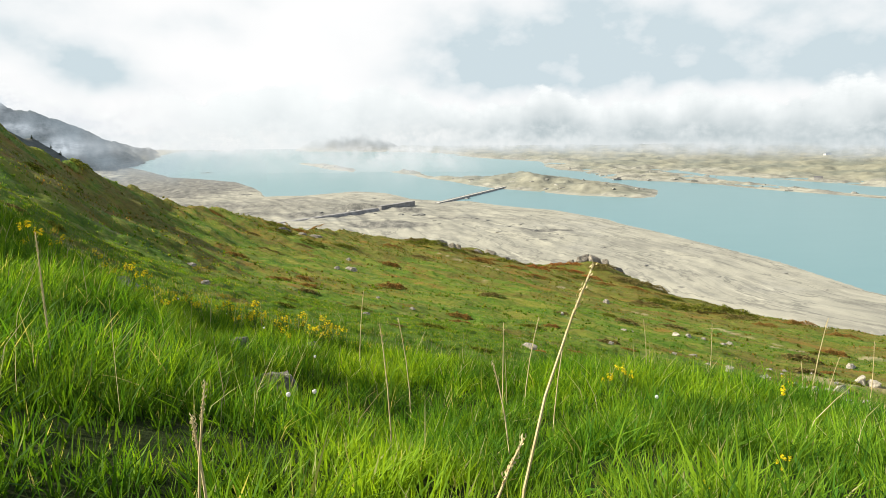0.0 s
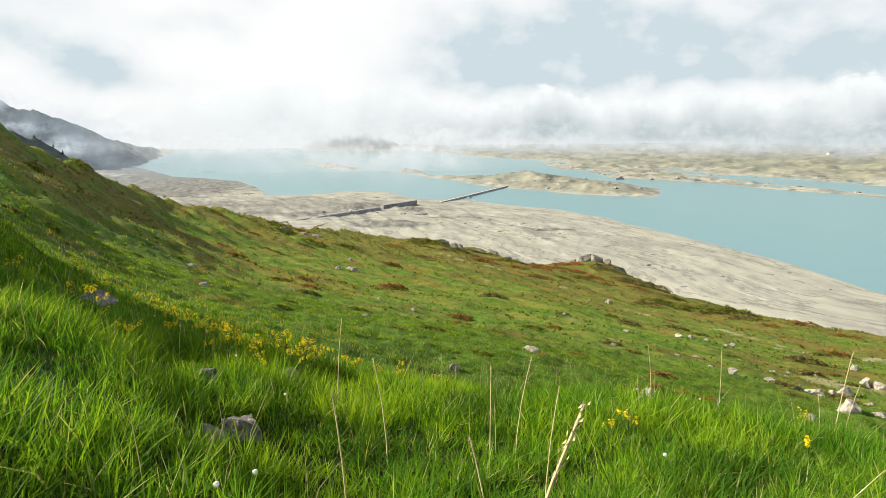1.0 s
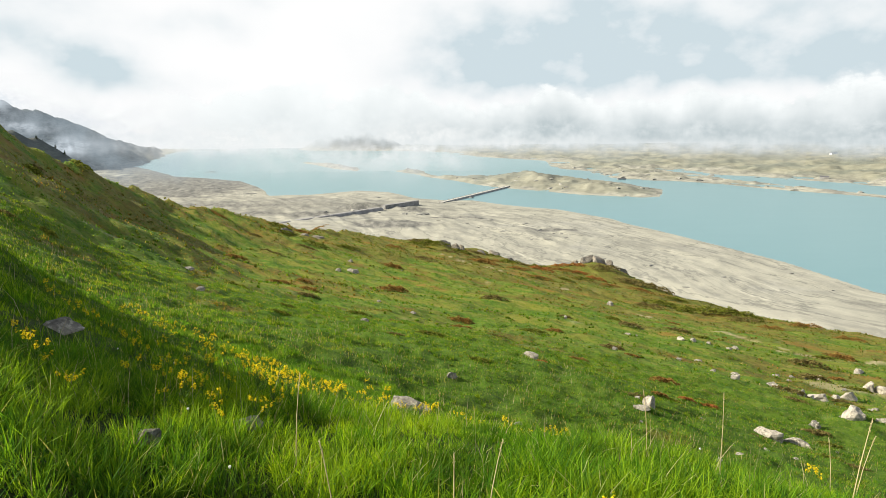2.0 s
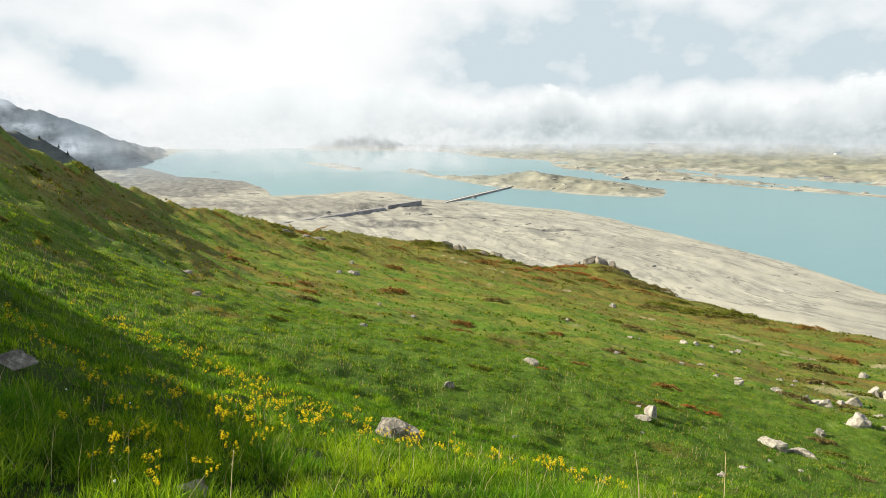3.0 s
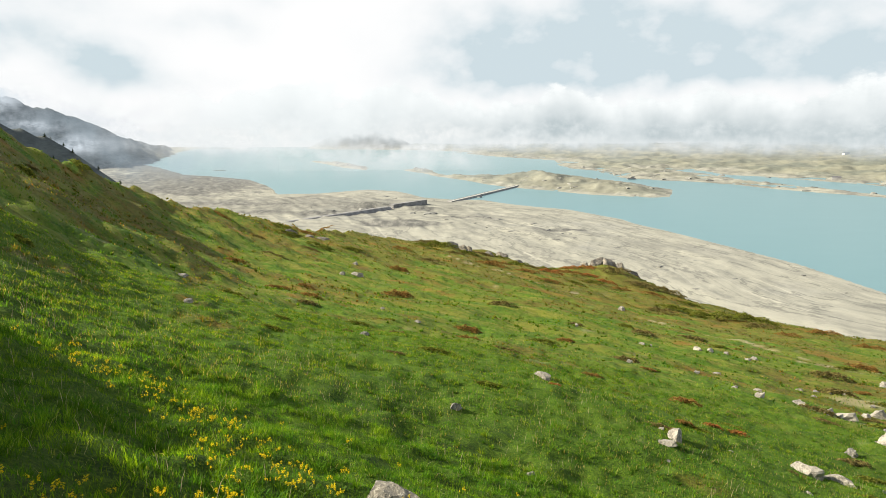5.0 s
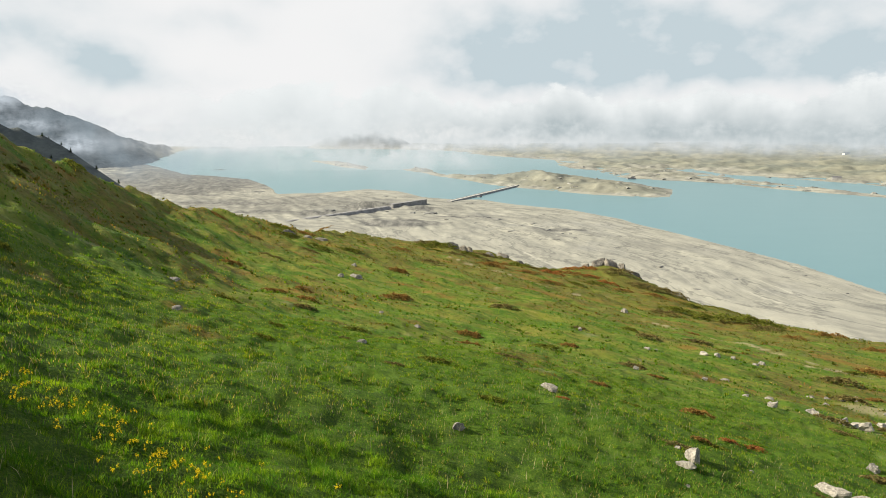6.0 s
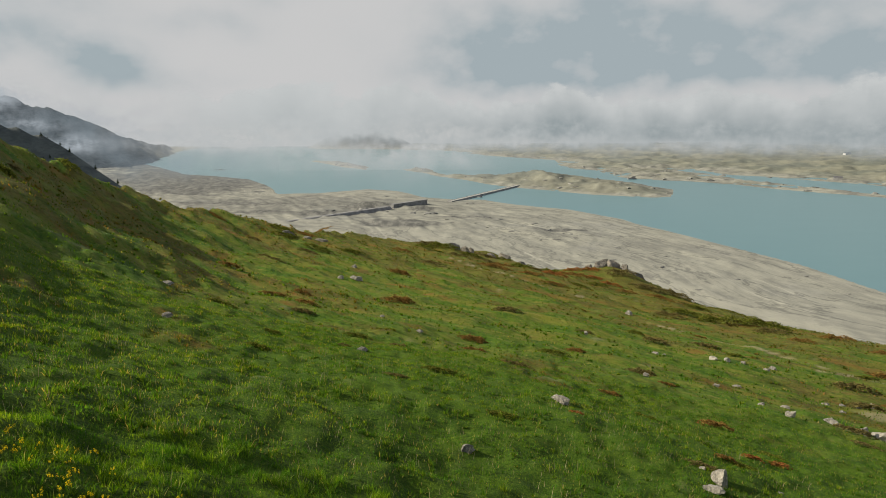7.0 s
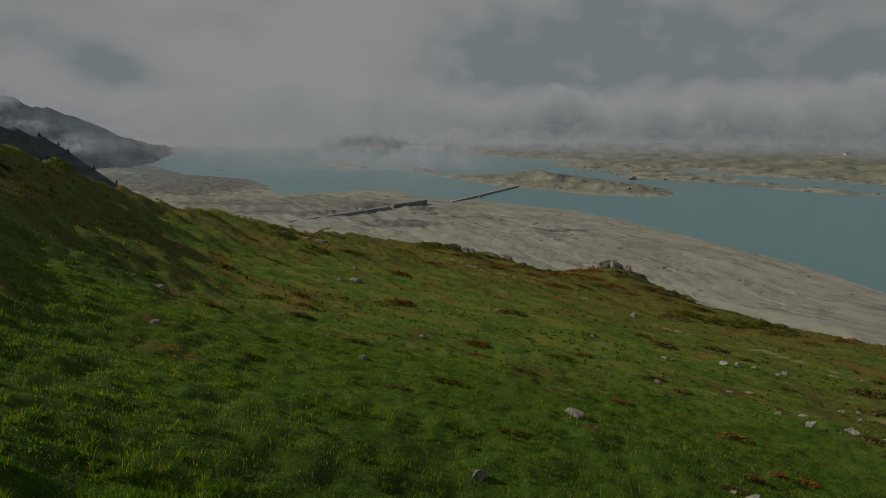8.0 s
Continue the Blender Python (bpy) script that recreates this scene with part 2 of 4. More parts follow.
def mist_material(name, patches, white, grey, top=None, foot=None, scale=0.3, gain=1.0, side=None, lifts=()):
    """Cloud, mist or haze as a glowing sheet: soft, ragged patches in degrees of azimuth and elevation."""
    k = Mat(name)
    uv = k.node("TexCoord").outputs["UV"]
    sep = k.node("SeparateXYZ", Vector=uv)
    u, v = sep.outputs[0], sep.outputs[1]
    n = k.noise(k.scaled(uv, 1.0, 1.5, 1.0), scale, 8, 0.62)
    fine = k.noise(k.scaled(uv, 1.0, 1.3, 1.0), scale * 4, 6, 0.6)
    nn = k.math("SUBTRACT", k.math("ADD", k.math("MULTIPLY", n, 0.75), k.math("MULTIPLY", fine, 0.25)), 0.5)
    if patches:
        alpha = None
        for az, el, su, sv, amount in patches:
            a = k.math("DIVIDE", k.math("SUBTRACT", u, az), su)
            b = k.math("DIVIDE", k.math("SUBTRACT", v, el), sv)
            d = k.math("ADD", k.math("MULTIPLY", a, a), k.math("MULTIPLY", b, b))
            g = k.math("MULTIPLY", k.math("POWER", 2.718, k.math("MULTIPLY", d, -1.0)), amount)
            alpha = g if alpha is None else k.math("MAXIMUM", alpha, g)
        alpha = k.math("MULTIPLY", alpha, k.step(nn, -0.16, 0.14, 0.25, 1.35), True)
        shade = 0.35
    else:
        billow = k.noise(k.scaled(uv, 1.0, 0.6, 1.0), scale * 0.62, 2, 0.45)
        lump = k.math("ADD", k.math("MULTIPLY", nn, 4.5), k.math("MULTIPLY", k.math("SUBTRACT", billow, 0.5), 7.5))
        for az, wide, amount in lifts:
            a = k.math("DIVIDE", k.math("SUBTRACT", u, az), wide)
            foot = k.math("ADD", foot, k.math("MULTIPLY", k.math("POWER", 2.718, k.math("MULTIPLY", k.math("MULTIPLY", a, a), -1.0)), amount))
        t = k.math("ADD", k.math("SUBTRACT", top, v), lump)
        low = k.math("ADD", k.math("SUBTRACT", v, foot), k.math("MULTIPLY", nn, 2.2))
        alpha = k.math("MULTIPLY", k.step(t, -0.15, 0.55), k.step(low, -0.65, 0.75))
        if side is not None:
            alpha = k.math("MULTIPLY", alpha, k.step(u, side - 6, side + 5))
        shade = k.math("MAXIMUM", k.step(t, 0.2, 3.5, 0.0, 0.55), k.step(k.math("SUBTRACT", v, foot), 1.4, -0.3, 0.0, 1.0))
        shade = k.math("ADD", k.math("ADD", shade, 0.08), k.math("MULTIPLY", nn, -1.7), True)
        shade = k.math("MULTIPLY", shade, k.step(u, -14, 10, 0.45, 1.2), True)
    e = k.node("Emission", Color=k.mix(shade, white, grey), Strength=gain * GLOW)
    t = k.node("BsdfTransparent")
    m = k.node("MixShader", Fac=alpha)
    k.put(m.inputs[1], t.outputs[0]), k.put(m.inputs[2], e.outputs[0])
    return k.done(m.outputs[0])


GLOW = 0.455  # brightness of sunlit cloud
# blue-grey hollows in the cloud: azimuth, elevation, widths (degrees), depth
HOLLOWS = [(-37, 6.2, 3.0, 1.3, 0.85), (-29.5, 5.2, 3.4, 1.5, 0.95), (-33, 9.5, 5, 2.0, 0.35), (-21, 8.4, 4, 1.2, 0.22), (-17, 10.8, 3, 1.0, 0.15),
           (5, 7.0, 8, 3.2, 0.66), (14, 9.0, 9, 3.6, 0.52), (16, 5.8, 9, 2.0, 0.45), (27, 8.0, 8, 3.2, 0.45), (31.5, 5.6, 4, 1.6, 0.5), (36, 9, 5, 4, 0.35), (3, 4.4, 5, 1.2, 0.40), (20, 4.4, 16, 1.3, 0.5), (-27, 3.6, 6, 0.9, 0.25)]

M_GROUND, M_WATER = ground_material(), water_material()
M_GRASS = grass_material("grass_blades", (0.036, 0.108, 0.007), (0.100, 0.235, 0.009), (0.250, 0.380, 0.014), (0.34, 0.33, 0.16), 0.04)
M_GRASS_FAR = grass_material("grass_tufts", (0.046, 0.118, 0.008), (0.098, 0.205, 0.011), (0.205, 0.285, 0.018), (0.34, 0.27, 0.10), 0.10)
M_ROCK = rock_material("grey_rock", (0.11, 0.105, 0.090), (0.26, 0.235, 0.185), (0.46, 0.43, 0.345))
M_ROCK_PALE = rock_material("pale_rock", (0.17, 0.155, 0.125), (0.37, 0.335, 0.27), (0.51, 0.47, 0.385))
M_STONE_BED = rock_material("lake_bed_rock", (0.11, 0.108, 0.095), (0.22, 0.215, 0.185), (0.29, 0.285, 0.24))
M_CRAG = rock_material("crag_rock", (0.06, 0.056, 0.048), (0.23, 0.205, 0.160), (0.36, 0.32, 0.245))


# ---- land form ----
def value_noise(x, y, seed):
    ix, iy = np.floor(x), np.floor(y)
    fx, fy = x - ix, y - iy
    fx, fy = fx * fx * (3 - 2 * fx), fy * fy * (3 - 2 * fy)

    def h(a, b):
        v = np.sin(a * 127.1 + b * 311.7 + seed * 74.7) * 43758.5453
        return v - np.floor(v)

    return (h(ix, iy) * (1 - fx) + h(ix + 1, iy) * fx) * (1 - fy) + (h(ix, iy + 1) * (1 - fx) + h(ix + 1, iy + 1) * fx) * fy - 0.5


def fbm(x, y, size, octaves=4, seed=1):
    total, amp = 0.0, 1.0
    for k in range(octaves):
        total = total + amp * value_noise(x / size * 2**k + 17.3 * k, y / size * 2**k - 9.1 * k, seed + k)
        amp *= 0.5
    return total


def smooth(v, lo, hi):
    t = np.clip((v - lo) / (hi - lo), 0, 1)
    return t * t * (3 - 2 * t)


# the slope as tangents of elevation seen from the origin: rows of powers of log distance, columns of direction
SLOPE = [(-0.16, 0.1484, -0.2412, 0.0716, -0.183, -0.2575), (0.3559, -0.3836, -0.4739, -0.0958, -0.0977, -0.0842),
         (0.6203, 0.1518, -0.4444, -0.4247, 0.2768, 0.1004), (0.0681, -0.1054, -0.106, 0, 0, 0)]
# swells and dips on the slope: x, y, radius, height
SWELLS = [(-0.7, 6, 2.0, 0.31), (-6, 8, 2.2, 0.31), (0, 44, 11, 1.23), (38, 139, 22, -2.52), (53, 213, 10, 6.0), (64, 196, 9, 2.2), (-36, 152, 14, 1.19),
          (27, 222, 9, -3.07), (-1.2, 1.8, 1.3, -0.35), (36, 50, 9, 0.86), (-0.8, -1.7, 1.1, -0.6), (-13, 8, 2.4, 3.7), (-15.5, 13.3, 2.6, 2.4), (-11.2, 4.8, 1.6, 2.9), (-42, 72, 10, 1.7), (-34, 48, 7, 0.7),
          (2.6, 4.3, 1.7, 0.38), (4.5, 20.5, 5.5, -1.35), (-4, 207, 6, 1.8), (13, 213, 6, 1.7)]
# where the slope breaks off: azimuth (degrees), distance
BROW = [(-180, 110), (-60, 112), (-36, 116), (-25, 150), (-15, 173), (-7, 206), (0, 217), (8, 223), (14, 221), (20, 206), (28, 189), (36, 176), (60, 160), (180, 110)]


def hill(x, y):
    r = np.hypot(x, y) + 1e-6
    s, c, q = x / r, y / r, np.log(1 + np.minimum(r, 235) / 20)
    dirs = (1.0, s, c, s * s, s * c, s**3)
    g = sum(q**k * sum(a * d for a, d in zip(row, dirs)) for k, row in enumerate(SLOPE))
    az = np.degrees(np.arctan2(x, y))
    side = smooth(-az, 36.5, 46) + smooth(az, 44, 66)
    g = g * (1 - side) + side * (np.where(az < 0, -0.11, -0.22) * s - 0.26 * c)
    z = -1.6 + np.minimum(r, 235) * g
    for a, b, w, h in SWELLS:
        z = z + h * np.exp(-((x - a) ** 2 + (y - b) ** 2) / (2 * w * w))
    z = z + fbm(x, y, 9.0, 3, 5) * np.clip(r / 60, 0.04, 1.0) * 0.9 + fbm(x, y, 1.6, 3, 9) * np.clip(r / 25, 0.25, 1.0) * 0.22
    z = z + fbm(x, y, 0.9, 2, 13) * 0.30 * smooth(r, 5, 14) * (1 - smooth(r, 50, 110))
    u, v = 0.82 * x - 0.57 * y, 0.57 * x + 0.82 * y
    z = z + fbm(u / 3.0, v, 4.2, 3, 95) * (0.55 * smooth(r, 34, 80) + 0.4 * smooth(r, 80, 130))
    z = z + (fbm(u / 2.6, v, 5.5, 3, 99) * 1.0 + fbm(u / 3.2, v, 2.0, 3, 101) * 0.55) * smooth(-x, 14, 30) * smooth(r, 36, 60)
    edge = np.interp(az, *zip(*BROW)) + fbm(x, y, 14, 3, 21) * 10
    over = np.maximum(0, r - edge) * (1 - smooth(np.abs(az), 70, 100))
    return z - 0.75 * over


def ridge(x, y, p, q, za, zb, fall):
    dx, dy = q[0] - p[0], q[1] - p[1]
    t = np.clip(((x - p[0]) * dx + (y - p[1]) * dy) / (dx * dx + dy * dy), 0, 1)
    return za + (zb - za) * t - fall * np.hypot(x - p[0] - t * dx, y - p[1] - t * dy)


def inside(x, y, poly):
    """Signed distance to a polygon's edge, positive inside."""
    best, odd = np.full(x.shape, 1e9), np.zeros(x.shape, bool)
    for (ax, ay), (bx, by) in zip(poly, poly[1:] + poly[:1]):
        dx, dy = bx - ax, by - ay
        t = np.clip(((x - ax) * dx + (y - ay) * dy) / (dx * dx + dy * dy), 0, 1)
        best = np.minimum(best, np.hypot(x - ax - t * dx, y - ay - t * dy))
        cross = ((ay > y) != (by > y)) & (x < (bx - ax) * (y - ay) / (by - ay + 1e-9) + ax)
        odd ^= cross
    return np.where(odd, best, -best)


WATER_Z = -150.0
NEAR_SHORE = [(393, 550), (379, 685), (333, 824), (276, 1013), (204, 1131), (107, 1213), (53, 1278), (0, 1276), (-72, 1315), (-139, 1442), (-211, 1479),
              (-314, 1386), (-397, 1360), (-457, 1512), (-585, 1736), (-743, 1850), (-848, 1913), (-928, 2031), (-1285, 2489), (-1433, 2938), (-1694, 3930),
              (-1800, 4950), (-5000, 4950), (-5000, -5000), (5000, -5000), (5000, -300), (900, 150), (520, 380)]
LONG_ISLAND = [(-193, 2170), (-80, 1943), (82, 1622), (149, 1548), (311, 1384), (421, 1332), (474, 1344), (521, 1518), (464, 1721), (349, 1960), (253, 2053),
               (96, 1905), (-26, 1900), (-112, 2232)]
SMALL_ISLAND = [(-615, 2686), (-435, 2313), (-308, 2137), (-360, 2384), (-521, 2647)]
FAR_SHORE = [(163, 3256), (338, 2975), (450, 2829), (396, 2418), (485, 2089), (508, 1797), (628, 1745), (710, 1712), (800, 1528), (877, 1427), (936, 1349),
             (1100, 1150), (1125, 1170), (975, 1404), (900, 1565), (822, 1818), (805, 2036), (763, 2240), (852, 2157), (891, 1982), (1002, 1855), (1057, 1725),
             (1116, 1612), (1500, 1100), (2600, 300), (5000, 0), (5000, 5000), (-1000, 5000), (-760, 4150), (-100, 3950)]
ISLETS = [(-1560, 4170, 175, 60), (-808, 2102, 24, 16)]


def far_land(x, y):
    wob = fbm(x, y, 120, 4, 31) * 46
    near = inside(x, y, NEAR_SHORE) + wob * 0.2
    isle = np.maximum(inside(x, y, LONG_ISLAND) + wob * 0.5, inside(x, y, SMALL_ISLAND) + wob * 0.7)
    for a, b, u, v in ISLETS:
        isle = np.maximum(isle, (1 - np.hypot((x - a) / u, (y - b) / v)) * min(u, v))
    far = inside(x, y, FAR_SHORE) + wob * 0.7
    shore = np.maximum(np.maximum(near, isle), far)
    rough = fbm(x, y, 60, 5, 41)
    u, v = -0.48 * x + 0.88 * y, 0.88 * x + 0.48 * y
    gully = 0.35 - np.abs(fbm(u / 5, v, 36, 4, 43)) + 0.35 * fbm(u / 4, v, 14, 3, 45)
    z = np.where(near >= shore, np.minimum(near, 450) * 0.022 + np.maximum((rough * 2.2 + gully * 4.5) * np.clip((near - 4) / 110, 0, 1), -0.014 * np.minimum(near, 450)), 0)
    scarp = 0.25 - np.abs(fbm(u / 3.5, v, 22, 3, 49)) + 0.5 * fbm(u / 2, v, 9, 2, 51)
    z = z + np.where(near >= shore, scarp * 1.7 * np.clip((near - 12) / 60, 0, 1), 0)
    z = z + 11 * np.exp(-((x + 150) / 45) ** 2 - ((y - 1110) / 16) ** 2) + 4 * np.exp(-((x + 60) / 35) ** 2 - ((y - 1085) / 20) ** 2)
    craggy = fbm(x, y, 26, 4, 47)
    z = np.where(isle >= shore, isle * 0.11 * (1 + rough) + craggy * np.clip(isle / 25, 0, 1) * 3.5 + fbm(x, y, 11, 2, 53) * np.clip(isle / 12, 0, 1) * 1.8, z)
    z = np.where((far >= shore), np.minimum(far, 90) * 0.05 + np.maximum(far - 90, 0) * 0.046 + rough * np.clip(far / 80, 0, 1) * 14 + craggy * np.clip(far / 40, 0, 1) * 3 + fbm(x, y, 14, 2, 59) * np.clip(far / 20, 0, 1) * 1.5, z)
    z = np.where(shore < 0, shore * 0.06, z)
    return WATER_Z + z, shore, far


def land(x, y):
    """Height, and masks for turf, silt and wild slopes."""
    a = hill(x, y)
    b, shore, far = far_land(x, y)
    bump = fbm(x, y, 150, 5, 61)
    mount = np.maximum(ridge(x, y, (-2000, 1500), (-1560, 2200), 170, 98, 0.7), ridge(x, y, (-1560, 2200), (-1540, 2460), 98, 38, 0.7))
    mount = np.maximum(mount, ridge(x, y, (-1540, 2460), (-1590, 3000), 38, -58, 0.6))
    mount = np.maximum(mount, ridge(x, y, (-1590, 3000), (-1830, 3950), -58, -140, 0.5)) + bump * 20
    mount = mount + fbm(x, y, 34, 3, 63) * 9
    mount = np.maximum(mount, ridge(x, y, (-760, 4330), (-520, 4330), -5, -14, 0.55) + bump * 14)
    spur = np.maximum(ridge(x, y, (-330, 250), (-256, 396), 45, -9, 0.9), ridge(x, y, (-256, 396), (-243, 450), -9, -66, 1.2)) + bump * 4
    wild = np.maximum(mount, spur)
    z = np.maximum(np.maximum(a, b), wild)
    return z, (a >= z - 0.01) * 1.0, (wild >= z - 0.01) * (0.25 + 0.75 * smooth(z, -148, -95)) * np.where(spur > mount, 0.85, 1.0), shore, far


def height(x, y):
    return float(land(np.array([float(x)]), np.array([float(y)]))[0][0])


def fast_mesh(name, verts, faces_loops, sizes):
    """A mesh from flat arrays."""
    me = bpy.data.meshes.new(name)
    me.vertices.add(len(verts))
    me.vertices.foreach_set("co", np.asarray(verts, np.float32).ravel())
    me.loops.add(len(faces_loops))
    me.loops.foreach_set("vertex_index", np.asarray(faces_loops, np.int32))
    me.polygons.add(len(sizes))
    starts = np.concatenate([[0], np.cumsum(sizes)[:-1]]).astype(np.int32)
    me.polygons.foreach_set("loop_start", starts)
    me.update(calc_edges=True)
    return me


def grid_mesh(name, verts, rows, cols):
    i = np.arange(rows * cols).reshape(rows, cols)
    quads = np.stack([i[:-1, :-1], i[:-1, 1:], i[1:, 1:], i[1:, :-1]], -1).reshape(-1, 4)
    return fast_mesh(name, verts, quads.ravel(), np.full(len(quads), 4))


def path_mask(x, y):
    """Pale foot tracks along the slope."""
    w = fbm(x, y, 12, 3, 77) * 5
    m = 0
    for p, q in (((52, 92), (86, 92)), ((40, 128), (60, 88)), ((30, 150), (-4, 178))):
        m = np.maximum(m, 1 - smooth(-ridge(x + w * 0.3, y + w, p, q, 0, 0, 1.0), 0.2, 0.75))
    bare = np.exp(-(((x - 48) / 7) ** 2) - ((y - 68) / 3.4) ** 2) + 0.8 * np.exp(-(((x - 36) / 5) ** 2) - ((y - 56.5) / 1.6) ** 2)
    return np.maximum(m * 0.8, 0.6 * smooth(bare + fbm(x, y, 3, 4, 79) * 0.8, 0.35, 0.8))


def heath_mask(x, y):
    """Where rusty heath takes over from grass: more of it with distance and towards the flanks."""
    r, az = np.hypot(x, y), np.degrees(np.arctan2(x, y))
    u, v = 0.82 * x - 0.57 * y, 0.57 * x + 0.82 * y
    f = fbm(u / 2.4, v, 9, 4, 93) * 0.52 + fbm(u / 2.2, v, 2.6, 4, 97) * 0.48
    want = 0.26 - 0.27 * smooth(r, 34, 110) - 0.32 * smooth(r, 115, 185) + (0.06 - 0.28 * smooth(r, 72, 105)) * smooth(-az, 15, 30) * smooth(r, 42, 75) - 0.06 * smooth(x, 20, 45)
    return smooth(f, want, want + 0.16)


def build_ground():
    az = np.radians(np.concatenate([np.arange(-180, -43, 4.6), np.arange(-42, 42, 0.17), np.arange(42, 178, 4.6), [180]]))
    rad = np.concatenate([[0.02], np.exp(np.arange(math.log(0.35), math.log(850), 0.0142)), np.exp(np.arange(math.log(850), math.log(2700), 0.0065)), np.exp(np.arange(math.log(2700), math.log(4900), 0.0142))])
    R, A = np.meshgrid(rad, az, indexing="ij")
    x, y = (R * np.sin(A)).ravel(), (R * np.cos(A)).ravel()
    z, turf, wild, shore, far = land(x, y)
    me = grid_mesh("ground", np.stack([x, y, z], 1), len(rad), len(az))
    r = np.hypot(x, y)
    heath = heath_mask(x, y)
    veg = np.maximum(smooth(far + fbm(x, y, 60, 4, 58) * 90, 10, 220) * 0.75, 0.6 * smooth(inside(x, y, LONG_ISLAND) + fbm(x, y, 40, 4, 60) * 50, 4, 40))
    slate = np.zeros_like(x)
    for a, b, u, v in ((-780, 1800, 300, 380), (-620, 1420, 150, 150), (-900, 2050, 220, 240),  (-1150, 2350, 240, 340), (-640, 1560, 170, 150), (-210, 1010, 70, 40), (-420, 1150, 120, 40), (30, 990, 46, 9), (-150, 1105, 60, 26), (-60, 1085, 40, 30), (-90, 905, 70, 40), (150, 880, 34, 10), (-330, 1010, 90, 26)):
        slate = np.maximum(slate, np.exp(-((x - a) / u) ** 2 - ((y - b) / v) ** 2))
    slate = smooth(slate * 1.25 + fbm(x, y, 30, 4, 55) * 0.7, 0.35, 0.75) * 0.95
    slate = np.maximum(slate, 0.6 * smooth(np.exp(-((x + 300) / 270) ** 2 - ((y - 1150) / 200) ** 2) + fbm(x, y, 45, 4, 56) * 0.6, 0.25, 0.8))
    rocky = smooth(fbm(x, y, 70, 5, 57) * 0.6 + fbm(x, y, 17, 3, 58) * 0.7, -0.05, 0.35) * np.where((shore > 0) & (inside(x, y, NEAR_SHORE) < -20), 0.7, 0)
    slate = np.maximum(slate, rocky)
    strand = inside(x, y, NEAR_SHORE) + fbm(x, y, 260, 2, 71) * 22
    for key, v in (("strand", strand), ("slate", slate), ("turf", turf), ("heath", heath), ("reach", r), ("veg", veg), ("wild", wild), ("path", path_mask(x, y))):
        me.attributes.new(key, "FLOAT", "POINT").data.foreach_set("value", v.astype(np.float32))
    me.materials.append(M_GROUND)
    me.polygons.foreach_set("use_smooth", np.ones(len(me.polygons), bool))
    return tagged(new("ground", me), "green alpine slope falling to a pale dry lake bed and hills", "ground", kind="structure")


build_ground()

# ---- water ----
bm = bmesh.new()
bmesh.ops.create_circle(bm, cap_ends=True, segments=96, radius=4880)
me = bpy.data.meshes.new("water")
bm.to_mesh(me), bm.free()
me.materials.append(M_WATER)
lake = tagged(new("water", me), "calm milky turquoise reservoir water", "water", kind="structure")
lake.location.z = WATER_Z


# ---- cloud and mist backdrops ----
def backdrop(name, radius, az0, az1, el0, el1, material, label):
    cols, rows = int((az1 - az0) * 1.5) + 1, int((el1 - el0) * 2) + 1
    E, A = np.meshgrid(np.linspace(el0, el1, rows), np.linspace(az0, az1, cols), indexing="ij")
    x, y, z = radius * np.sin(np.radians(A)), radius * np.cos(np.radians(A)), radius * np.tan(np.radians(E))
    me = grid_mesh(name, np.stack([x.ravel(), y.ravel(), z.ravel()], 1), rows, cols)
    layer = me.uv_layers.new(name="UVMap")
    idx = np.empty(len(me.loops), np.int32)
    me.loops.foreach_get("vertex_index", idx)
    layer.data.foreach_set("uv", np.stack([A.ravel()[idx], E.ravel()[idx]], 1).astype(np.float32).ravel())
    me.materials.append(material)
    ob = tagged(new(name, me), label, "cloud", kind="structure")
    ob.visible_shadow = False  # thin cloud lets the daylight through
    return ob


backdrop("backdrop_sky", 4700, -52, 52, -3, 15, sky_material(), "bright white cloud with blue-grey hollows")
backdrop("backdrop_cloud_bank", 2560, -48, 50, -2.8, 9,
         mist_material("cloud_bank", None, (0.965, 1.0, 1.0), (0.49, 0.565, 0.59), top=2.9, foot=-1.95, scale=0.26, side=-22, lifts=((-8.4, 2.8, 0.75), (22, 14, 0.15))), "low bank of white billowing cloud over the far shore")
# the mist's brightness is put into the sheet's emission colour
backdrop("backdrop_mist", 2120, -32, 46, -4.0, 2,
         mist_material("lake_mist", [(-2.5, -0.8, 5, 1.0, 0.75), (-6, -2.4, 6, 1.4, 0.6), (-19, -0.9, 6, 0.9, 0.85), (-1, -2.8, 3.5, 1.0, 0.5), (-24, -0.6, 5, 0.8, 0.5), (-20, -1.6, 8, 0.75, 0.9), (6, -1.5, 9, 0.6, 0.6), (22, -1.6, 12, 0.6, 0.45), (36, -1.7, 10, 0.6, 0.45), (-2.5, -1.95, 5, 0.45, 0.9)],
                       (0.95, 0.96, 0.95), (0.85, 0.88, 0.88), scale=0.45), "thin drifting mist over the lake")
# added glowing sheet: paints haze that pales water and far shore
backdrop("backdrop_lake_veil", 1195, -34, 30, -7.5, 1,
         mist_material("lake_veil", [(-11, -2.9, 8, 1.5, 0.55), (-3, -3.2, 6, 1.9, 0.50), (-18, -2.5, 6, 1.1, 0.42), (12, -2.0, 16, 1.1, 0.22)], (0.86, 0.90, 0.90), (0.80, 0.85, 0.86), scale=0.2), "thin glowing white veil that pales the lake as haze")
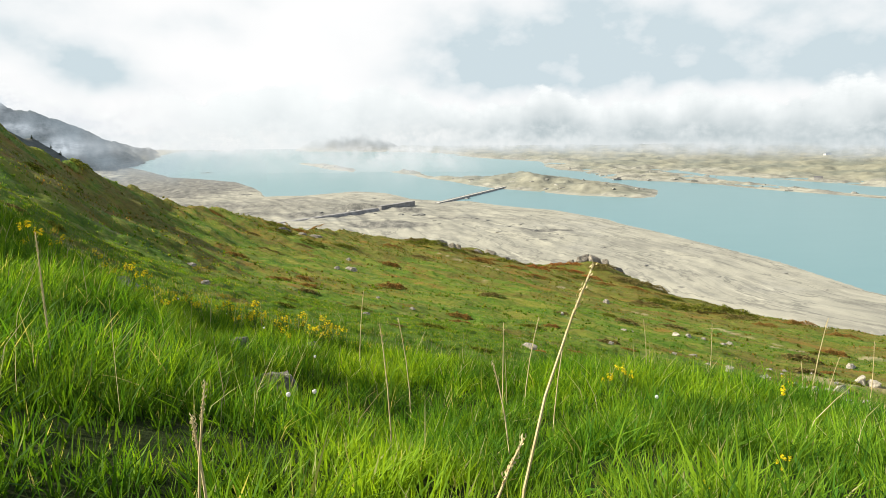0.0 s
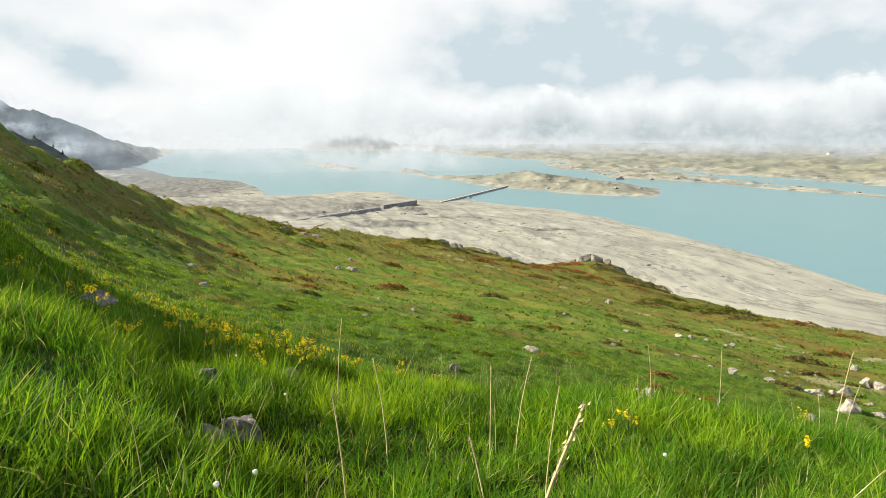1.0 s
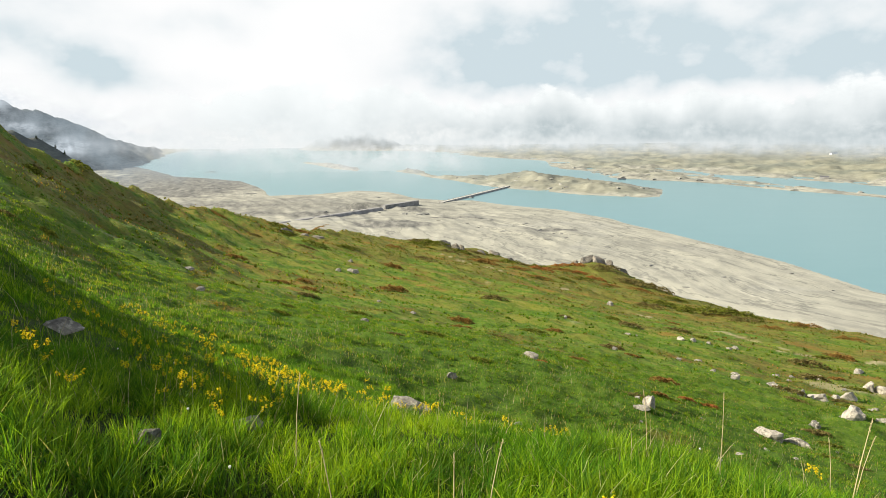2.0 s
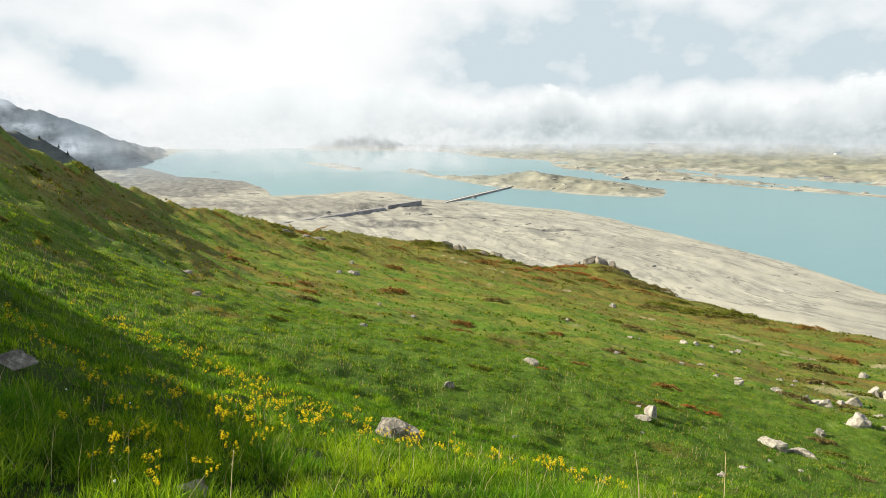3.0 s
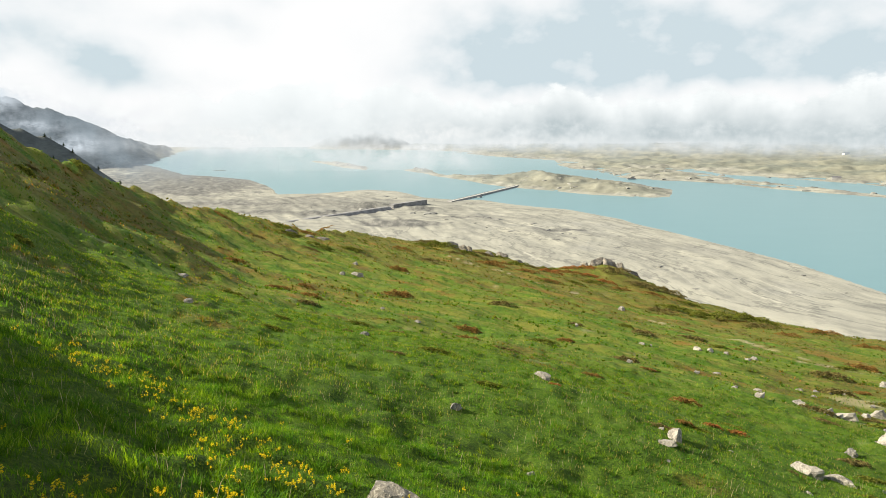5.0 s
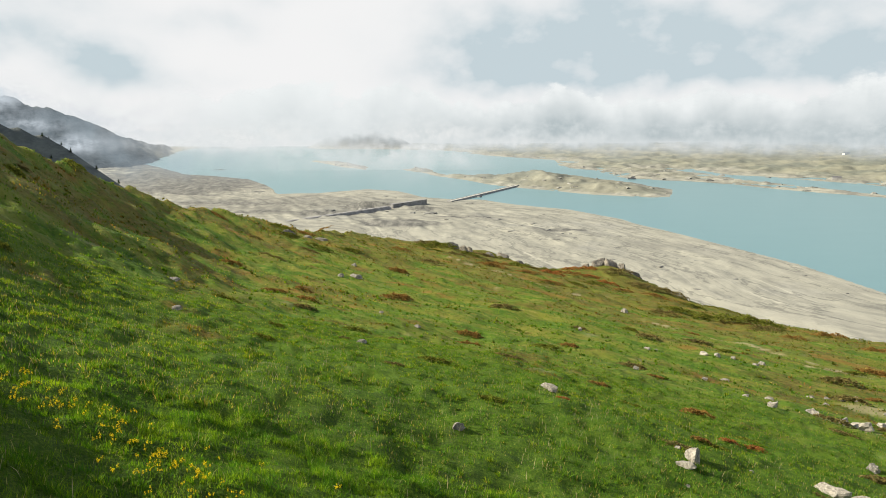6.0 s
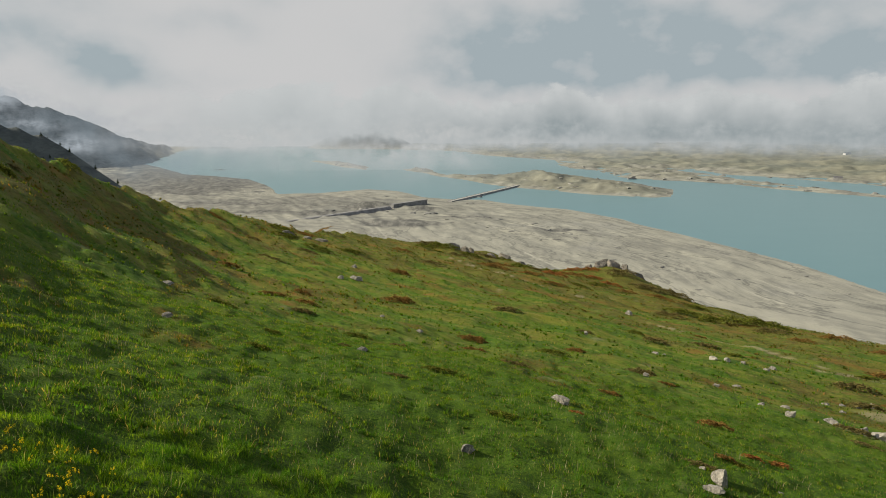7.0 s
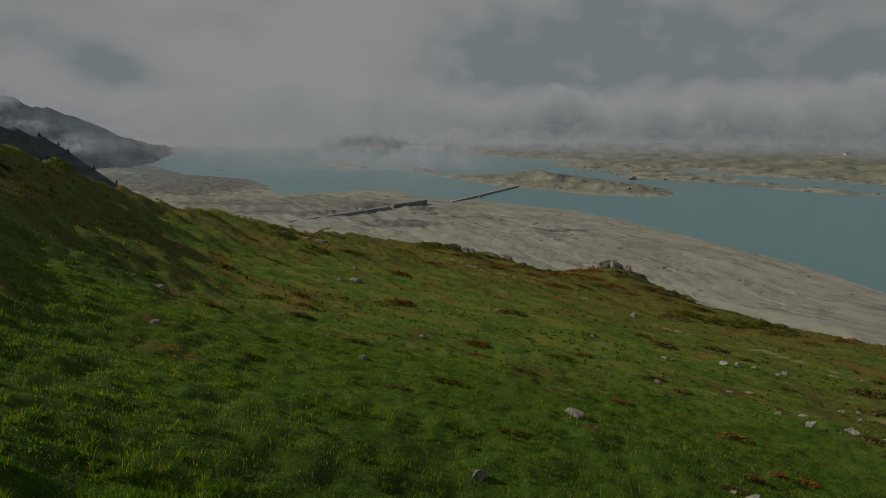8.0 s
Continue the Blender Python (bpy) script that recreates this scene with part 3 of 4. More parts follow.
# added sheet whose blue emission paints haze over the hillside
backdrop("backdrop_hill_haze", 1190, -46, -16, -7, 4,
         mist_material("hill_haze", [(-33, -1.0, 9, 2.6, 0.42), (-26, -3.0, 7, 1.6, 0.40)], (0.50, 0.60, 0.67), (0.46, 0.57, 0.65), scale=0.12), "glowing blue sheet as haze in front of the dark hillside")
backdrop("backdrop_hill_cloud", 1150, -44, -22, -4.5, 4,
         mist_material("hill_cloud", [(-38, 1.9, 3.2, 1.0, 1.0), (-31.8, -1.5, 2.2, 0.7, 0.85), (-34.5, 0.0, 2.6, 0.6, 0.5), (-36, 0.4, 5, 1.6, 0.25)],
                       (0.80, 0.86, 0.91), (0.52, 0.62, 0.71), scale=0.6), "torn cloud and blue haze against the dark hillside")


# ---- small helpers for things ----
def part(name, bm, material, parent=None, label="", flat=True):
    me = bpy.data.meshes.new(name)
    bm.to_mesh(me), bm.free()
    if not flat:
        me.polygons.foreach_set("use_smooth", np.ones(len(me.polygons), bool))
    me.materials.append(material)
    ob = new(name, me)
    ob.parent = parent
    return tagged(ob, label) if label else ob


def box(bm, x0, x1, y0, y1, z0, z1, top=1.0):
    """A block whose top may be narrower than its foot."""
    cx, cy = (x0 + x1) / 2, (y0 + y1) / 2
    v = [bm.verts.new((x, y, z0)) for x, y in ((x0, y0), (x1, y0), (x1, y1), (x0, y1))]
    w = [bm.verts.new((cx + (x - cx) * 1.0, cy + (y - cy) * top, z1)) for x, y in ((x0, y0), (x1, y0), (x1, y1), (x0, y1))]
    bm.faces.new(v[::-1]), bm.faces.new(w)
    for k in range(4):
        bm.faces.new((v[k], v[(k + 1) % 4], w[(k + 1) % 4], w[k]))


def tube(bm, points, radii, sides=5):
    """A tapering tube along points."""
    rings = []
    for k, p in enumerate(points):
        d = (Vector(points[min(k + 1, len(points) - 1)]) - Vector(points[max(k - 1, 0)])).normalized()
        a = d.orthogonal().normalized()
        b = d.cross(a)
        rings.append([bm.verts.new(Vector(p) + radii[k] * (a * math.cos(t) + b * math.sin(t))) for t in (2 * math.pi * i / sides for i in range(sides))])
    for r, q in zip(rings, rings[1:]):
        for i in range(sides):
            bm.faces.new((r[i], r[(i + 1) % sides], q[(i + 1) % sides], q[i]))
    bm.faces.new(rings[-1])


# ---- rocks ----
def rock_mesh(seed, length, width, tall, detail=3, sharp=0.5, rough=1.0):
    """A weathered block: a ball cut by random planes, then roughened; its foot lies under the turf."""
    g = random.Random(seed)
    bm = bmesh.new()
    bmesh.ops.create_icosphere(bm, subdivisions=detail, radius=1.0)
    cuts = [(Vector((g.uniform(-1, 1), g.uniform(-1, 1), g.uniform(-0.3, 0.9))).normalized(), g.uniform(0.45, 0.8)) for _ in range(11)]
    cuts.append((Vector((g.uniform(-0.35, 0.35), g.uniform(-0.35, 0.35), 1)).normalized(), g.uniform(0.45, 0.7)))
    off = Vector((g.uniform(0, 50), g.uniform(0, 50), g.uniform(0, 50)))
    for v in bm.verts:
        p = v.co.copy()
        for n, d in cuts:
            over = p.dot(n) - d
            if over > 0:
                p -= n * over * (0.75 + 0.25 * sharp)
        p *= 1 + rough * (0.24 * noise.fractal(p * 1.8 + off, 0.8, 2.0, 4) + 0.10 * noise.noise(p * 5 + off))
        v.co = Vector((p.x * length / 2, p.y * width / 2, p.z * tall * (0.75 if p.z > 0 else 0.35)))
    me = bpy.data.meshes.new("rock")
    bm.to_mesh(me), bm.free()
    return me


def rock(seed, x, y, length, width, tall, turn, material, label, category="rock", group="", detail=3, sink=0.0, tilt=0.0, rough=1.0):
    me = rock_mesh(seed, length, width, tall, detail, 0.5, rough)
    me.materials.append(material)
    ob = new("rock", me)
    ob.matrix_world = pose(x, y, height(x, y) + tall * 0.02 - sink, tilt, tilt * 0.5, turn)
    return tagged(ob, label, category, group)


PALE, GREY = M_ROCK_PALE, M_ROCK
# x, y, length, width, height, turn, material, what it is like
ROCKS = [(10.9, 31.7, 1.15, 0.95, 1.45, 50, PALE, "upright pointed grey boulder in the grass"), (9.9, 30.2, 1.1, 0.7, 0.45, -15, PALE, "flat pale stone beside an upright boulder"),
         (18.1, 32.8, 1.9, 1.1, 1.15, -28, PALE, "long whitish boulder lying in green grass"), (19.9, 32.6, 1.9, 1.0, 0.85, -25, PALE, "low whitish boulder with a grey side"),
         (26.9, 54.5, 0.9, 0.8, 0.85, 10, PALE, "small squarish white stone in the turf"), (26.5, 58.4, 1.0, 0.8, 0.6, 40, PALE, "small pale stone in worn turf"),
         (32.0, 57.5, 1.9, 1.0, 0.75, -12, PALE, "low flat pale boulder"), (34.6, 56.8, 1.5, 1.0, 0.9, 20, GREY, "weathered grey boulder beside a paler one"),
         (36.3, 57.2, 2.5, 1.3, 1.1, -14, PALE, "long jagged white boulder on the slope"), (39.5, 58.8, 1.2, 1.0, 0.8, 0, PALE, "small white stone among boulders"),
         (42.6, 61.2, 2.0, 1.5, 1.6, 15, PALE, "rounded white boulder on bare earth"), (49.3, 68, 1.8, 1.4, 1.5, 60, PALE, "white boulder on bare earth"),
         (50.6, 67.4, 1.7, 1.5, 1.6, -30, PALE, "tall white boulder on bare earth"), (32.0, 45.4, 2.5, 1.6, 1.5, 10, PALE, "broken white boulder with a dark cleft"),
         (34.6, 45.2, 1.5, 1.1, 0.9, -40, PALE, "white stone lying in grass"), (26.4, 41.5, 1.3, 0.9, 0.6, 0, GREY, "low grey stone overgrown by turf"),
         (41.7, 85.2, 1.3, 0.9, 1.0, 0, PALE, "pale stone at the end of a bank"), (33.2, 83.6, 1.5, 1.1, 0.9, -20, PALE, "pale stone at the head of a worn bank"),
         (35.0, 83.8, 1.4, 1.0, 1.0, 30, PALE, "white stone at the head of a worn bank"), (27.1, 69, 1.0, 0.8, 0.5, 0, GREY, "small grey stone in the turf"),
         (36.9, 134.6, 1.9, 1.5, 1.7, 10, PALE, "lone white boulder in green turf"), (5.6, 41.2, 1.3, 0.9, 0.65, -15, GREY, "small dark grey stone casting shade"),
         (-0.1, 29.3, 0.75, 0.6, 0.55, 25, GREY, "small brownish stone in the grass"), (46, 72, 1.2, 1.0, 0.9, 0, PALE, "small white stone on bare earth"),
         (57.3, 81, 2.0, 1.2, 1.0, 20, PALE, "white stone by the track"), (3.5, 17.2, 0.35, 0.3, 0.18, 0, PALE, "fist-sized pale stone in grass"), (4.5, 17.6, 0.5, 0.25, 0.14, 40, PALE, "flat pale stone in grass"),
         (6.5, 17, 0.45, 0.3, 0.2, 10, PALE, "flat pale stone in grass"), (10.9, 23.2, 0.5, 0.4, 0.25, 70, PALE, "pale stone in the grass"), (2.4, 22.2, 0.4, 0.3, 0.25, 0, PALE, "small pale stone beside dry stems"),
         (-1.4, 13.1, 1.30, 0.95, 0.88, -10, GREY, "grey lichened boulder with grass at its foot"), (-20.4, 110, 1.9, 1.4, 1.2, 20, GREY, "grey boulder beside a flat slab"),
         (-18.2, 112.5, 3.0, 1.8, 1.0, -5, PALE, "flat tan slab in the turf"), (-21.3, 129, 2.0, 1.4, 1.0, 0, GREY, "dark grey stone on the slope"), (-26.9, 61.2, 1.4, 0.9, 0.5, 10, GREY, "low grey slab in the grass"),
         (-18.7, 44, 1.0, 0.8, 0.55, 0, GREY, "dark half-buried stone in turf"), (-4.4, 70, 1.0, 0.7, 0.45, 0, GREY, "dark flat stone in turf"), (-7.3, 49, 1.0, 0.7, 0.5, 0, GREY, "brownish stone on worn turf"),
         (-5.45, 7.5, 0.75, 0.45, 0.24, 35, GREY, "smooth grey-brown boulder in shade"), (-2.1, 4.8, 0.36, 0.28, 0.22, 10, GREY, "small lichened stone among flowers"),
         (-2.5, 3.85, 0.26, 0.2, 0.2, 0, GREY, "small grey stone under grass"), (-1.85, 2.85, 0.42, 0.30, 0.27, -20, PALE, "grey lichened stone in a hollow of the grass"), (-1.98, 2.55, 0.30, 0.22, 0.2, 50, GREY, "dark stone in a hollow of the grass")]
for k, (x, y, a, b, c, turn, mat, words) in enumerate(ROCKS):
    rock(140 + k, x, y, a, b, c, turn, mat, words, "rock", "stones on the slope")
g = random.Random(31)
SCREE = [(46, 68, 7, 4, 16), (35, 57, 5, 3, 10), (33, 46, 4, 2.5, 7), (38, 84, 8, 5, 8), (20, 34, 6, 5, 9), (9, 27, 5, 5, 8), (0, 100, 30, 25, 10), (25, 60, 12, 12, 10)]
for x, y, u, v, n in SCREE:
    for k in range(int(n * 0.45)):
        px, py, size = x + g.gauss(0, u), y + g.gauss(0, v), g.uniform(0.006, 0.016) * y + 0.06
        rock(500 + k, px, py, size, size * g.uniform(0.6, 0.9), size * g.uniform(0.4, 0.7), g.uniform(0, 180), g.choice((PALE, GREY, GREY)), "small weathered stone in the turf", "rock", "small stones on the slope", detail=2)

# the crag at the brow, and the broken rock faces left of it
CRAG = [(44.5, 209, 3.4, 3.0, 3.6, 0), (48.5, 210, 6.5, 4.5, 5.4, 20), (52.0, 209, 5.0, 4.0, 5.2, 15), (53.5, 212, 5.5, 4.5, 5.8, -25), (56.5, 210, 6.0, 4.5, 5.6, 40), (60.5, 209, 6.0, 4.5, 5.2, 10),
        (64.0, 206, 6.5, 4.5, 5.0, -30), (68.0, 202, 6.5, 4.0, 4.6, 0), (71.0, 197, 6.0, 3.6, 4.0, 30), (74.0, 192, 5.0, 3.4, 3.2, 0), (58.0, 206.5, 3.5, 3.0, 2.6, 60), (62.5, 203.5, 3.2, 2.4, 2.2, 10), (66.5, 199, 3.0, 2.2, 2.0, 40),
        (2.4, 204.5, 4.2, 2.6, 4.2, 0), (-1.0, 206, 5.0, 3.4, 4.6, 30), (4.8, 206, 3.0, 2.2, 4.6, 15), (11, 206, 4.6, 3.0, 3.4, 0), (16, 209, 6.0, 3.0, 3.4, -20), (21, 206, 5.0, 2.6, 2.8, 10), (-41, 151.5, 4.8, 2.6, 2.6, 10), (-36.5, 152.5, 4.6, 2.4, 2.2, -10), (-33, 153, 3.6, 2.2, 1.8, 10)]
for k, (x, y, a, b, c, turn) in enumerate(CRAG):
    rock(300 + k, x, y, a, b, c, turn, M_CRAG, "grey craggy block of rock at the brow of the slope", "rock", "crag at the brow", sink=0.5, detail=4, rough=0.5)


# ---- grass ----
def blades(name, material, x, y, tall, wide, lean, label, seed, bend=None, knees=2):
    """Tapered, bent grass blades, each with a foot, one or two knees and a tip."""
    g = np.random.default_rng(seed)
    n = len(x)
    z = land(x, y)[0]
    turn = g.uniform(0, 2 * np.pi, n)
    bend = g.uniform(0, 2 * np.pi, n) if bend is None else bend
    out = lean * tall * g.uniform(0.15, 1.0, n)
    dx, dy = np.cos(bend) * out + 0.06 * tall, np.sin(bend) * out + 0.04 * tall
    wx, wy = np.cos(turn) * wide / 2, np.sin(turn) * wide / 2
    droop = tall * (1 - 0.48 * np.minimum(1, (out / tall)) ** 2)
    stops = ((0.0, 1.0), (0.45, 0.95), (0.78, 0.6)) if knees == 2 else ((0.0, 1.0), (0.6, 0.8))
    m = 2 * len(stops) + 1
    v = np.empty((n, m, 3))
    for k, (u, w) in enumerate(stops):
        px, py, pz = x + dx * u**1.8, y + dy * u**1.8, z - 0.02 + (tall * u + (droop - tall) * u**3)
        v[:, 2 * k] = np.stack([px - wx * w, py - wy * w, pz], 1)
        v[:, 2 * k + 1] = np.stack([px + wx * w, py + wy * w, pz], 1)
    v[:, m - 1] = np.stack([x + dx, y + dy, z + droop], 1)
    base = (np.arange(n) * m)[:, None]
    faces = [base + [2 * k, 2 * k + 1, 2 * k + 3, 2 * k + 2] for k in range(len(stops) - 1)] + [base + [m - 3, m - 2, m - 1]]
    me = fast_mesh(name, v.reshape(-1, 3), np.concatenate(faces, 1).ravel(), np.tile([4] * (len(stops) - 1) + [3], n))
    me.materials.append(material)
    return tagged(new(name, me), label, "grass", kind="stuff")


def scatter(seed, r0, r1, density, clump, thresh, az=43, heath=False):
    """Places over a ring sector ahead of the path's start, thinned by a clump pattern."""
    g = np.random.default_rng(seed)
    n = int(density * math.radians(2 * az) / 2 * (r1 * r1 - r0 * r0))
    r, a = np.sqrt(g.uniform(r0 * r0, r1 * r1, n)), np.radians(g.uniform(-az, az, n))
    x, y = -0.7 + r * np.sin(a), -1.1 + r * np.cos(a)
    f = fbm(x, y, clump, 3, seed + 3)
    keep = f + g.uniform(-0.25, 0.25, n) > thresh
    if r0 > 20:
        h = heath_mask(x, y)
        keep &= (h > 0.4) if heath else (h < g.uniform(0.35, 1.1, n))
    for px, py, w in ((-1.9, 2.75, 0.16), (-1.4, 13.1, 0.42), (-5.35, 7.45, 0.4)):
        keep &= np.hypot(x - px, y - py) > w
    return x[keep], y[keep], f[keep], g


def sward(name, material, seed, r0, r1, tufts, per, tuft_tall, filler, fill_tall, wide, label, clump, knees=1, heath=False, az=43):
    """Tufts of blades that spread from one root, with shorter grass between."""
    x, y, f, g = scatter(seed, r0, r1, tufts, clump, -0.40 if r0 < 5 else -0.10, az, heath)
    m = len(x)
    size = g.uniform(0.6, 1.2, m) * np.clip(1.0 + 1.4 * f, 0.45, 1.45)
    k = np.repeat(np.arange(m), per)
    turn = g.uniform(0, 2 * np.pi, m * per)
    spread = g.uniform(0, 1, m * per) ** 0.7 * tuft_tall[1] * 0.28 * size[k]
    bx, by = x[k] + np.cos(turn) * spread, y[k] + np.sin(turn) * spread
    tall = g.uniform(*tuft_tall, m * per) * size[k]
    blades(name, material, bx, by, tall, g.uniform(*wide, m * per), 0.95, label, seed + 1, turn + g.normal(0, 0.5, m * per), knees)
    x, y, f, g = scatter(seed + 50, r0, r1, filler, clump, -0.32, az, heath)
    blades(name, material, x, y, g.uniform(*fill_tall, len(x)) * (1 + 0.5 * f), g.uniform(*wide, len(x)) * 0.9, 0.8, label.replace("tufts of", "short"), seed + 2, None, 1)


sward("grass", M_GRASS, 10, 0.6, 2.6, 150, 16, (0.07, 0.19), 900, (0.03, 0.09), (0.004, 0.009), "lush tufts of bright green meadow grass", 0.5, 2, False, 54)
sward("grass", M_GRASS, 11, 2.6, 8.5, 112, 17, (0.08, 0.22), 900, (0.03, 0.09), (0.004, 0.0095), "lush tufts of bright green meadow grass", 0.55, 2)
sward("grass", M_GRASS, 17, 2.2, 5.5, 45, 15, (0.08, 0.20), 260, (0.03, 0.09), (0.004, 0.009), "lush tufts of bright green meadow grass", 0.4, 2, False, 50)
sward("grass", M_GRASS, 12, 8.5, 24, 17, 22, (0.09, 0.24), 320, (0.05, 0.13), (0.007, 0.015), "lush tufts of green meadow grass on the slope", 1.1)
sward("grass", M_GRASS_FAR, 13, 24, 62, 2.4, 18, (0.11, 0.25), 75, (0.07, 0.16), (0.016, 0.032), "short tufts of green and straw-coloured turf", 2.2)
sward("grass", M_GRASS_FAR, 14, 62, 200, 0.18, 18, (0.14, 0.30), 3.2, (0.10, 0.22), (0.07, 0.14), "distant tufts of green and straw-coloured turf", 6.0)
g = np.random.default_rng(77)
r, a = 13 * np.sqrt(g.uniform(0, 1, 15000)), np.radians(g.uniform(42, 318, 15000))
blades("grass", M_GRASS, -0.7 + r * np.sin(a), -1.1 + r * np.cos(a), g.uniform(0.08, 0.2, 15000), g.uniform(0.012, 0.03, 15000), 0.9, "short green meadow grass on the slope", 78, None, 1)
M_HEATH = grass_material("heath_sprigs", (0.085, 0.078, 0.018), (0.175, 0.135, 0.032), (0.20, 0.20, 0.040), (0.29, 0.130, 0.04), 0.12)
sward("heath", M_HEATH, 15, 28, 80, 1.2, 16, (0.10, 0.24), 18, (0.06, 0.16), (0.02, 0.045), "low tufts of rust-brown heath in patches", 2.0, 1, True)
sward("heath", M_HEATH, 16, 80, 215, 0.15, 16, (0.18, 0.40), 2.0, (0.12, 0.3), (0.08, 0.18), "distant tufts of rust-brown heath in patches", 5.0, 1, True)


# broad-leaved herbs and pale dry stems between the grass
M_HERB = grass_material("herb_leaves", (0.028, 0.100, 0.010), (0.060, 0.180, 0.014), (0.120, 0.260, 0.020), (0.20, 0.22, 0.05), 0.04)
x, y, f, g = scatter(91, 2.0, 9.0, 120, 0.9, 0.02)
blades("herbs", M_HERB, x, y, g.uniform(0.04, 0.10, len(x)), g.uniform(0.014, 0.030, len(x)), 1.1, "low broad-leaved herbs between the grass", 92)
x, y, f, g = scatter(93, 9.0, 34.0, 42, 1.6, 0.04)
blades("herbs", M_HERB, x, y, g.uniform(0.05, 0.13, len(x)), g.uniform(0.022, 0.050, len(x)), 1.1, "low broad-leaved herbs on the slope", 94, None, 1)
M_DRY = plain_material("dry_stems", (0.50, 0.42, 0.24), other=(0.36, 0.29, 0.14), scale=3, thin=0.2)
x, y, f, g = scatter(95, 2.2, 9.0, 9, 1.2, 0.0)
blades("dry_stems", M_DRY, x, y, g.uniform(0.22, 0.50, len(x)), g.uniform(0.0025, 0.0045, len(x)), 0.5, "thin pale dry stems standing in the grass", 96)
x, y, f, g = scatter(97, 9.0, 45.0, 3.2, 3.0, 0.02)
blades("dry_stems", M_DRY, x, y, g.uniform(0.20, 0.50, len(x)), g.uniform(0.006, 0.012, len(x)), 0.5, "thin pale dry stems on the slope", 98, None, 1)


# ---- dwarf shrubs ----
def shrub_mesh(seed, material, length, width, tall, leaf, count):
    """A low spreading mat of many small leaves over an uneven dome, with gaps."""
    g = np.random.default_rng(seed)
    a, q = g.uniform(0, 2 * np.pi, count), np.sqrt(g.uniform(0, 1, count))
    rim = 0.75 + 0.35 * np.sin(a * 2 + seed) * np.cos(a * 3 - seed)
    x, y = np.cos(a) * q * rim * length / 2, np.sin(a) * q * rim * width / 2
    lump = 0.6 + 0.8 * (value_noise(x / (length * 0.16), y / (length * 0.16), seed) + 0.5)
    z = tall * np.sqrt(np.maximum(0, 1 - q * q)) * lump * g.uniform(0.55, 1.0, count)
    c = np.stack([x, y, z], 1)
    u = g.normal(size=(count, 3))
    u[:, 2] *= 0.6
    u /= np.linalg.norm(u, axis=1)[:, None]
    w = np.cross(u, g.normal(size=(count, 3)))
    w /= np.linalg.norm(w, axis=1)[:, None]
    s = leaf * g.uniform(0.5, 1.2, (count, 1))
    v = np.stack([c - u * s, c + w * s * 0.45, c + u * s, c - w * s * 0.45], 1).reshape(-1, 3)
    me = fast_mesh("shrub", v, np.arange(count * 4), np.full(count, 4))
    me.materials.append(material)
    return me


def leaf_material(name, a, b, c):
    k = Mat(name)
    rnd = k.node("NewGeometry").outputs["Random Per Island"]
    col = k.mix(k.step(rnd, 0.1, 0.7), a, b)
    col = k.mix(k.step(rnd, 0.75, 1.0), col, c)
    d, tr = k.node("BsdfDiffuse", Color=col), k.node("BsdfTranslucent", Color=col)
    m = k.node("MixShader", Fac=0.4)
    k.put(m.inputs[1], d.outputs[0]), k.put(m.inputs[2], tr.outputs[0])
    return k.done(m.outputs[0])


M_RUST = leaf_material("rust_heath", (0.17, 0.092, 0.027), (0.29, 0.165, 0.045), (0.29, 0.23, 0.06))
M_RED = leaf_material("red_heath", (0.25, 0.095, 0.030), (0.38, 0.150, 0.044), (0.30, 0.22, 0.06))
M_OLIVE = leaf_material("olive_juniper", (0.080, 0.100, 0.016), (0.165, 0.180, 0.026), (0.22, 0.20, 0.04))
M_DULL = leaf_material("brown_heath", (0.100, 0.085, 0.030), (0.20, 0.160, 0.052), (0.25, 0.21, 0.08))
WORDS = {M_RUST: "low rust-brown heath mat on green turf", M_RED: "bright red-brown heath mat on the slope", M_OLIVE: "dense olive-green dwarf juniper mat", M_DULL: "dull brown heath mat in the turf"}
LARGE_SHAPES = {(m, k): shrub_mesh(60 + k, m, 1.0, 0.42, 0.15, 0.021, 1150) for m in (M_RUST, M_RED, M_OLIVE, M_DULL) for k in range(2)}
SHRUB_SHAPES = {(m, k): shrub_mesh(40 + k, m, 1.0, 0.42, 0.20, 0.040, 640) for m in (M_RUST, M_RED, M_OLIVE, M_DULL) for k in range(3)}


def shrub(material, k, x, y, size, turn, flat=1.0):
    ob = new("shrub", LARGE_SHAPES[material, k % 2] if size > 6.5 else SHRUB_SHAPES[material, k])
    sx = max(-0.45, min(0.45, (height(x + 2, y) - height(x - 2, y)) / 4))
    sy = max(-0.45, min(0.45, (height(x, y + 2) - height(x, y - 2)) / 4))
    up = Vector((-sx, -sy, 1)).normalized()
    ob.matrix_world = Matrix.Translation((x, y, height(x, y) - 0.03)) @ Vector((0, 0, 1)).rotation_difference(up).to_matrix().to_4x4() @ pose(0, 0, 0, 0, 0, turn) @ Matrix.Diagonal((size, size, size * flat, 1))
    return tagged(ob, WORDS[material], "shrub", "heath mats on the slope")


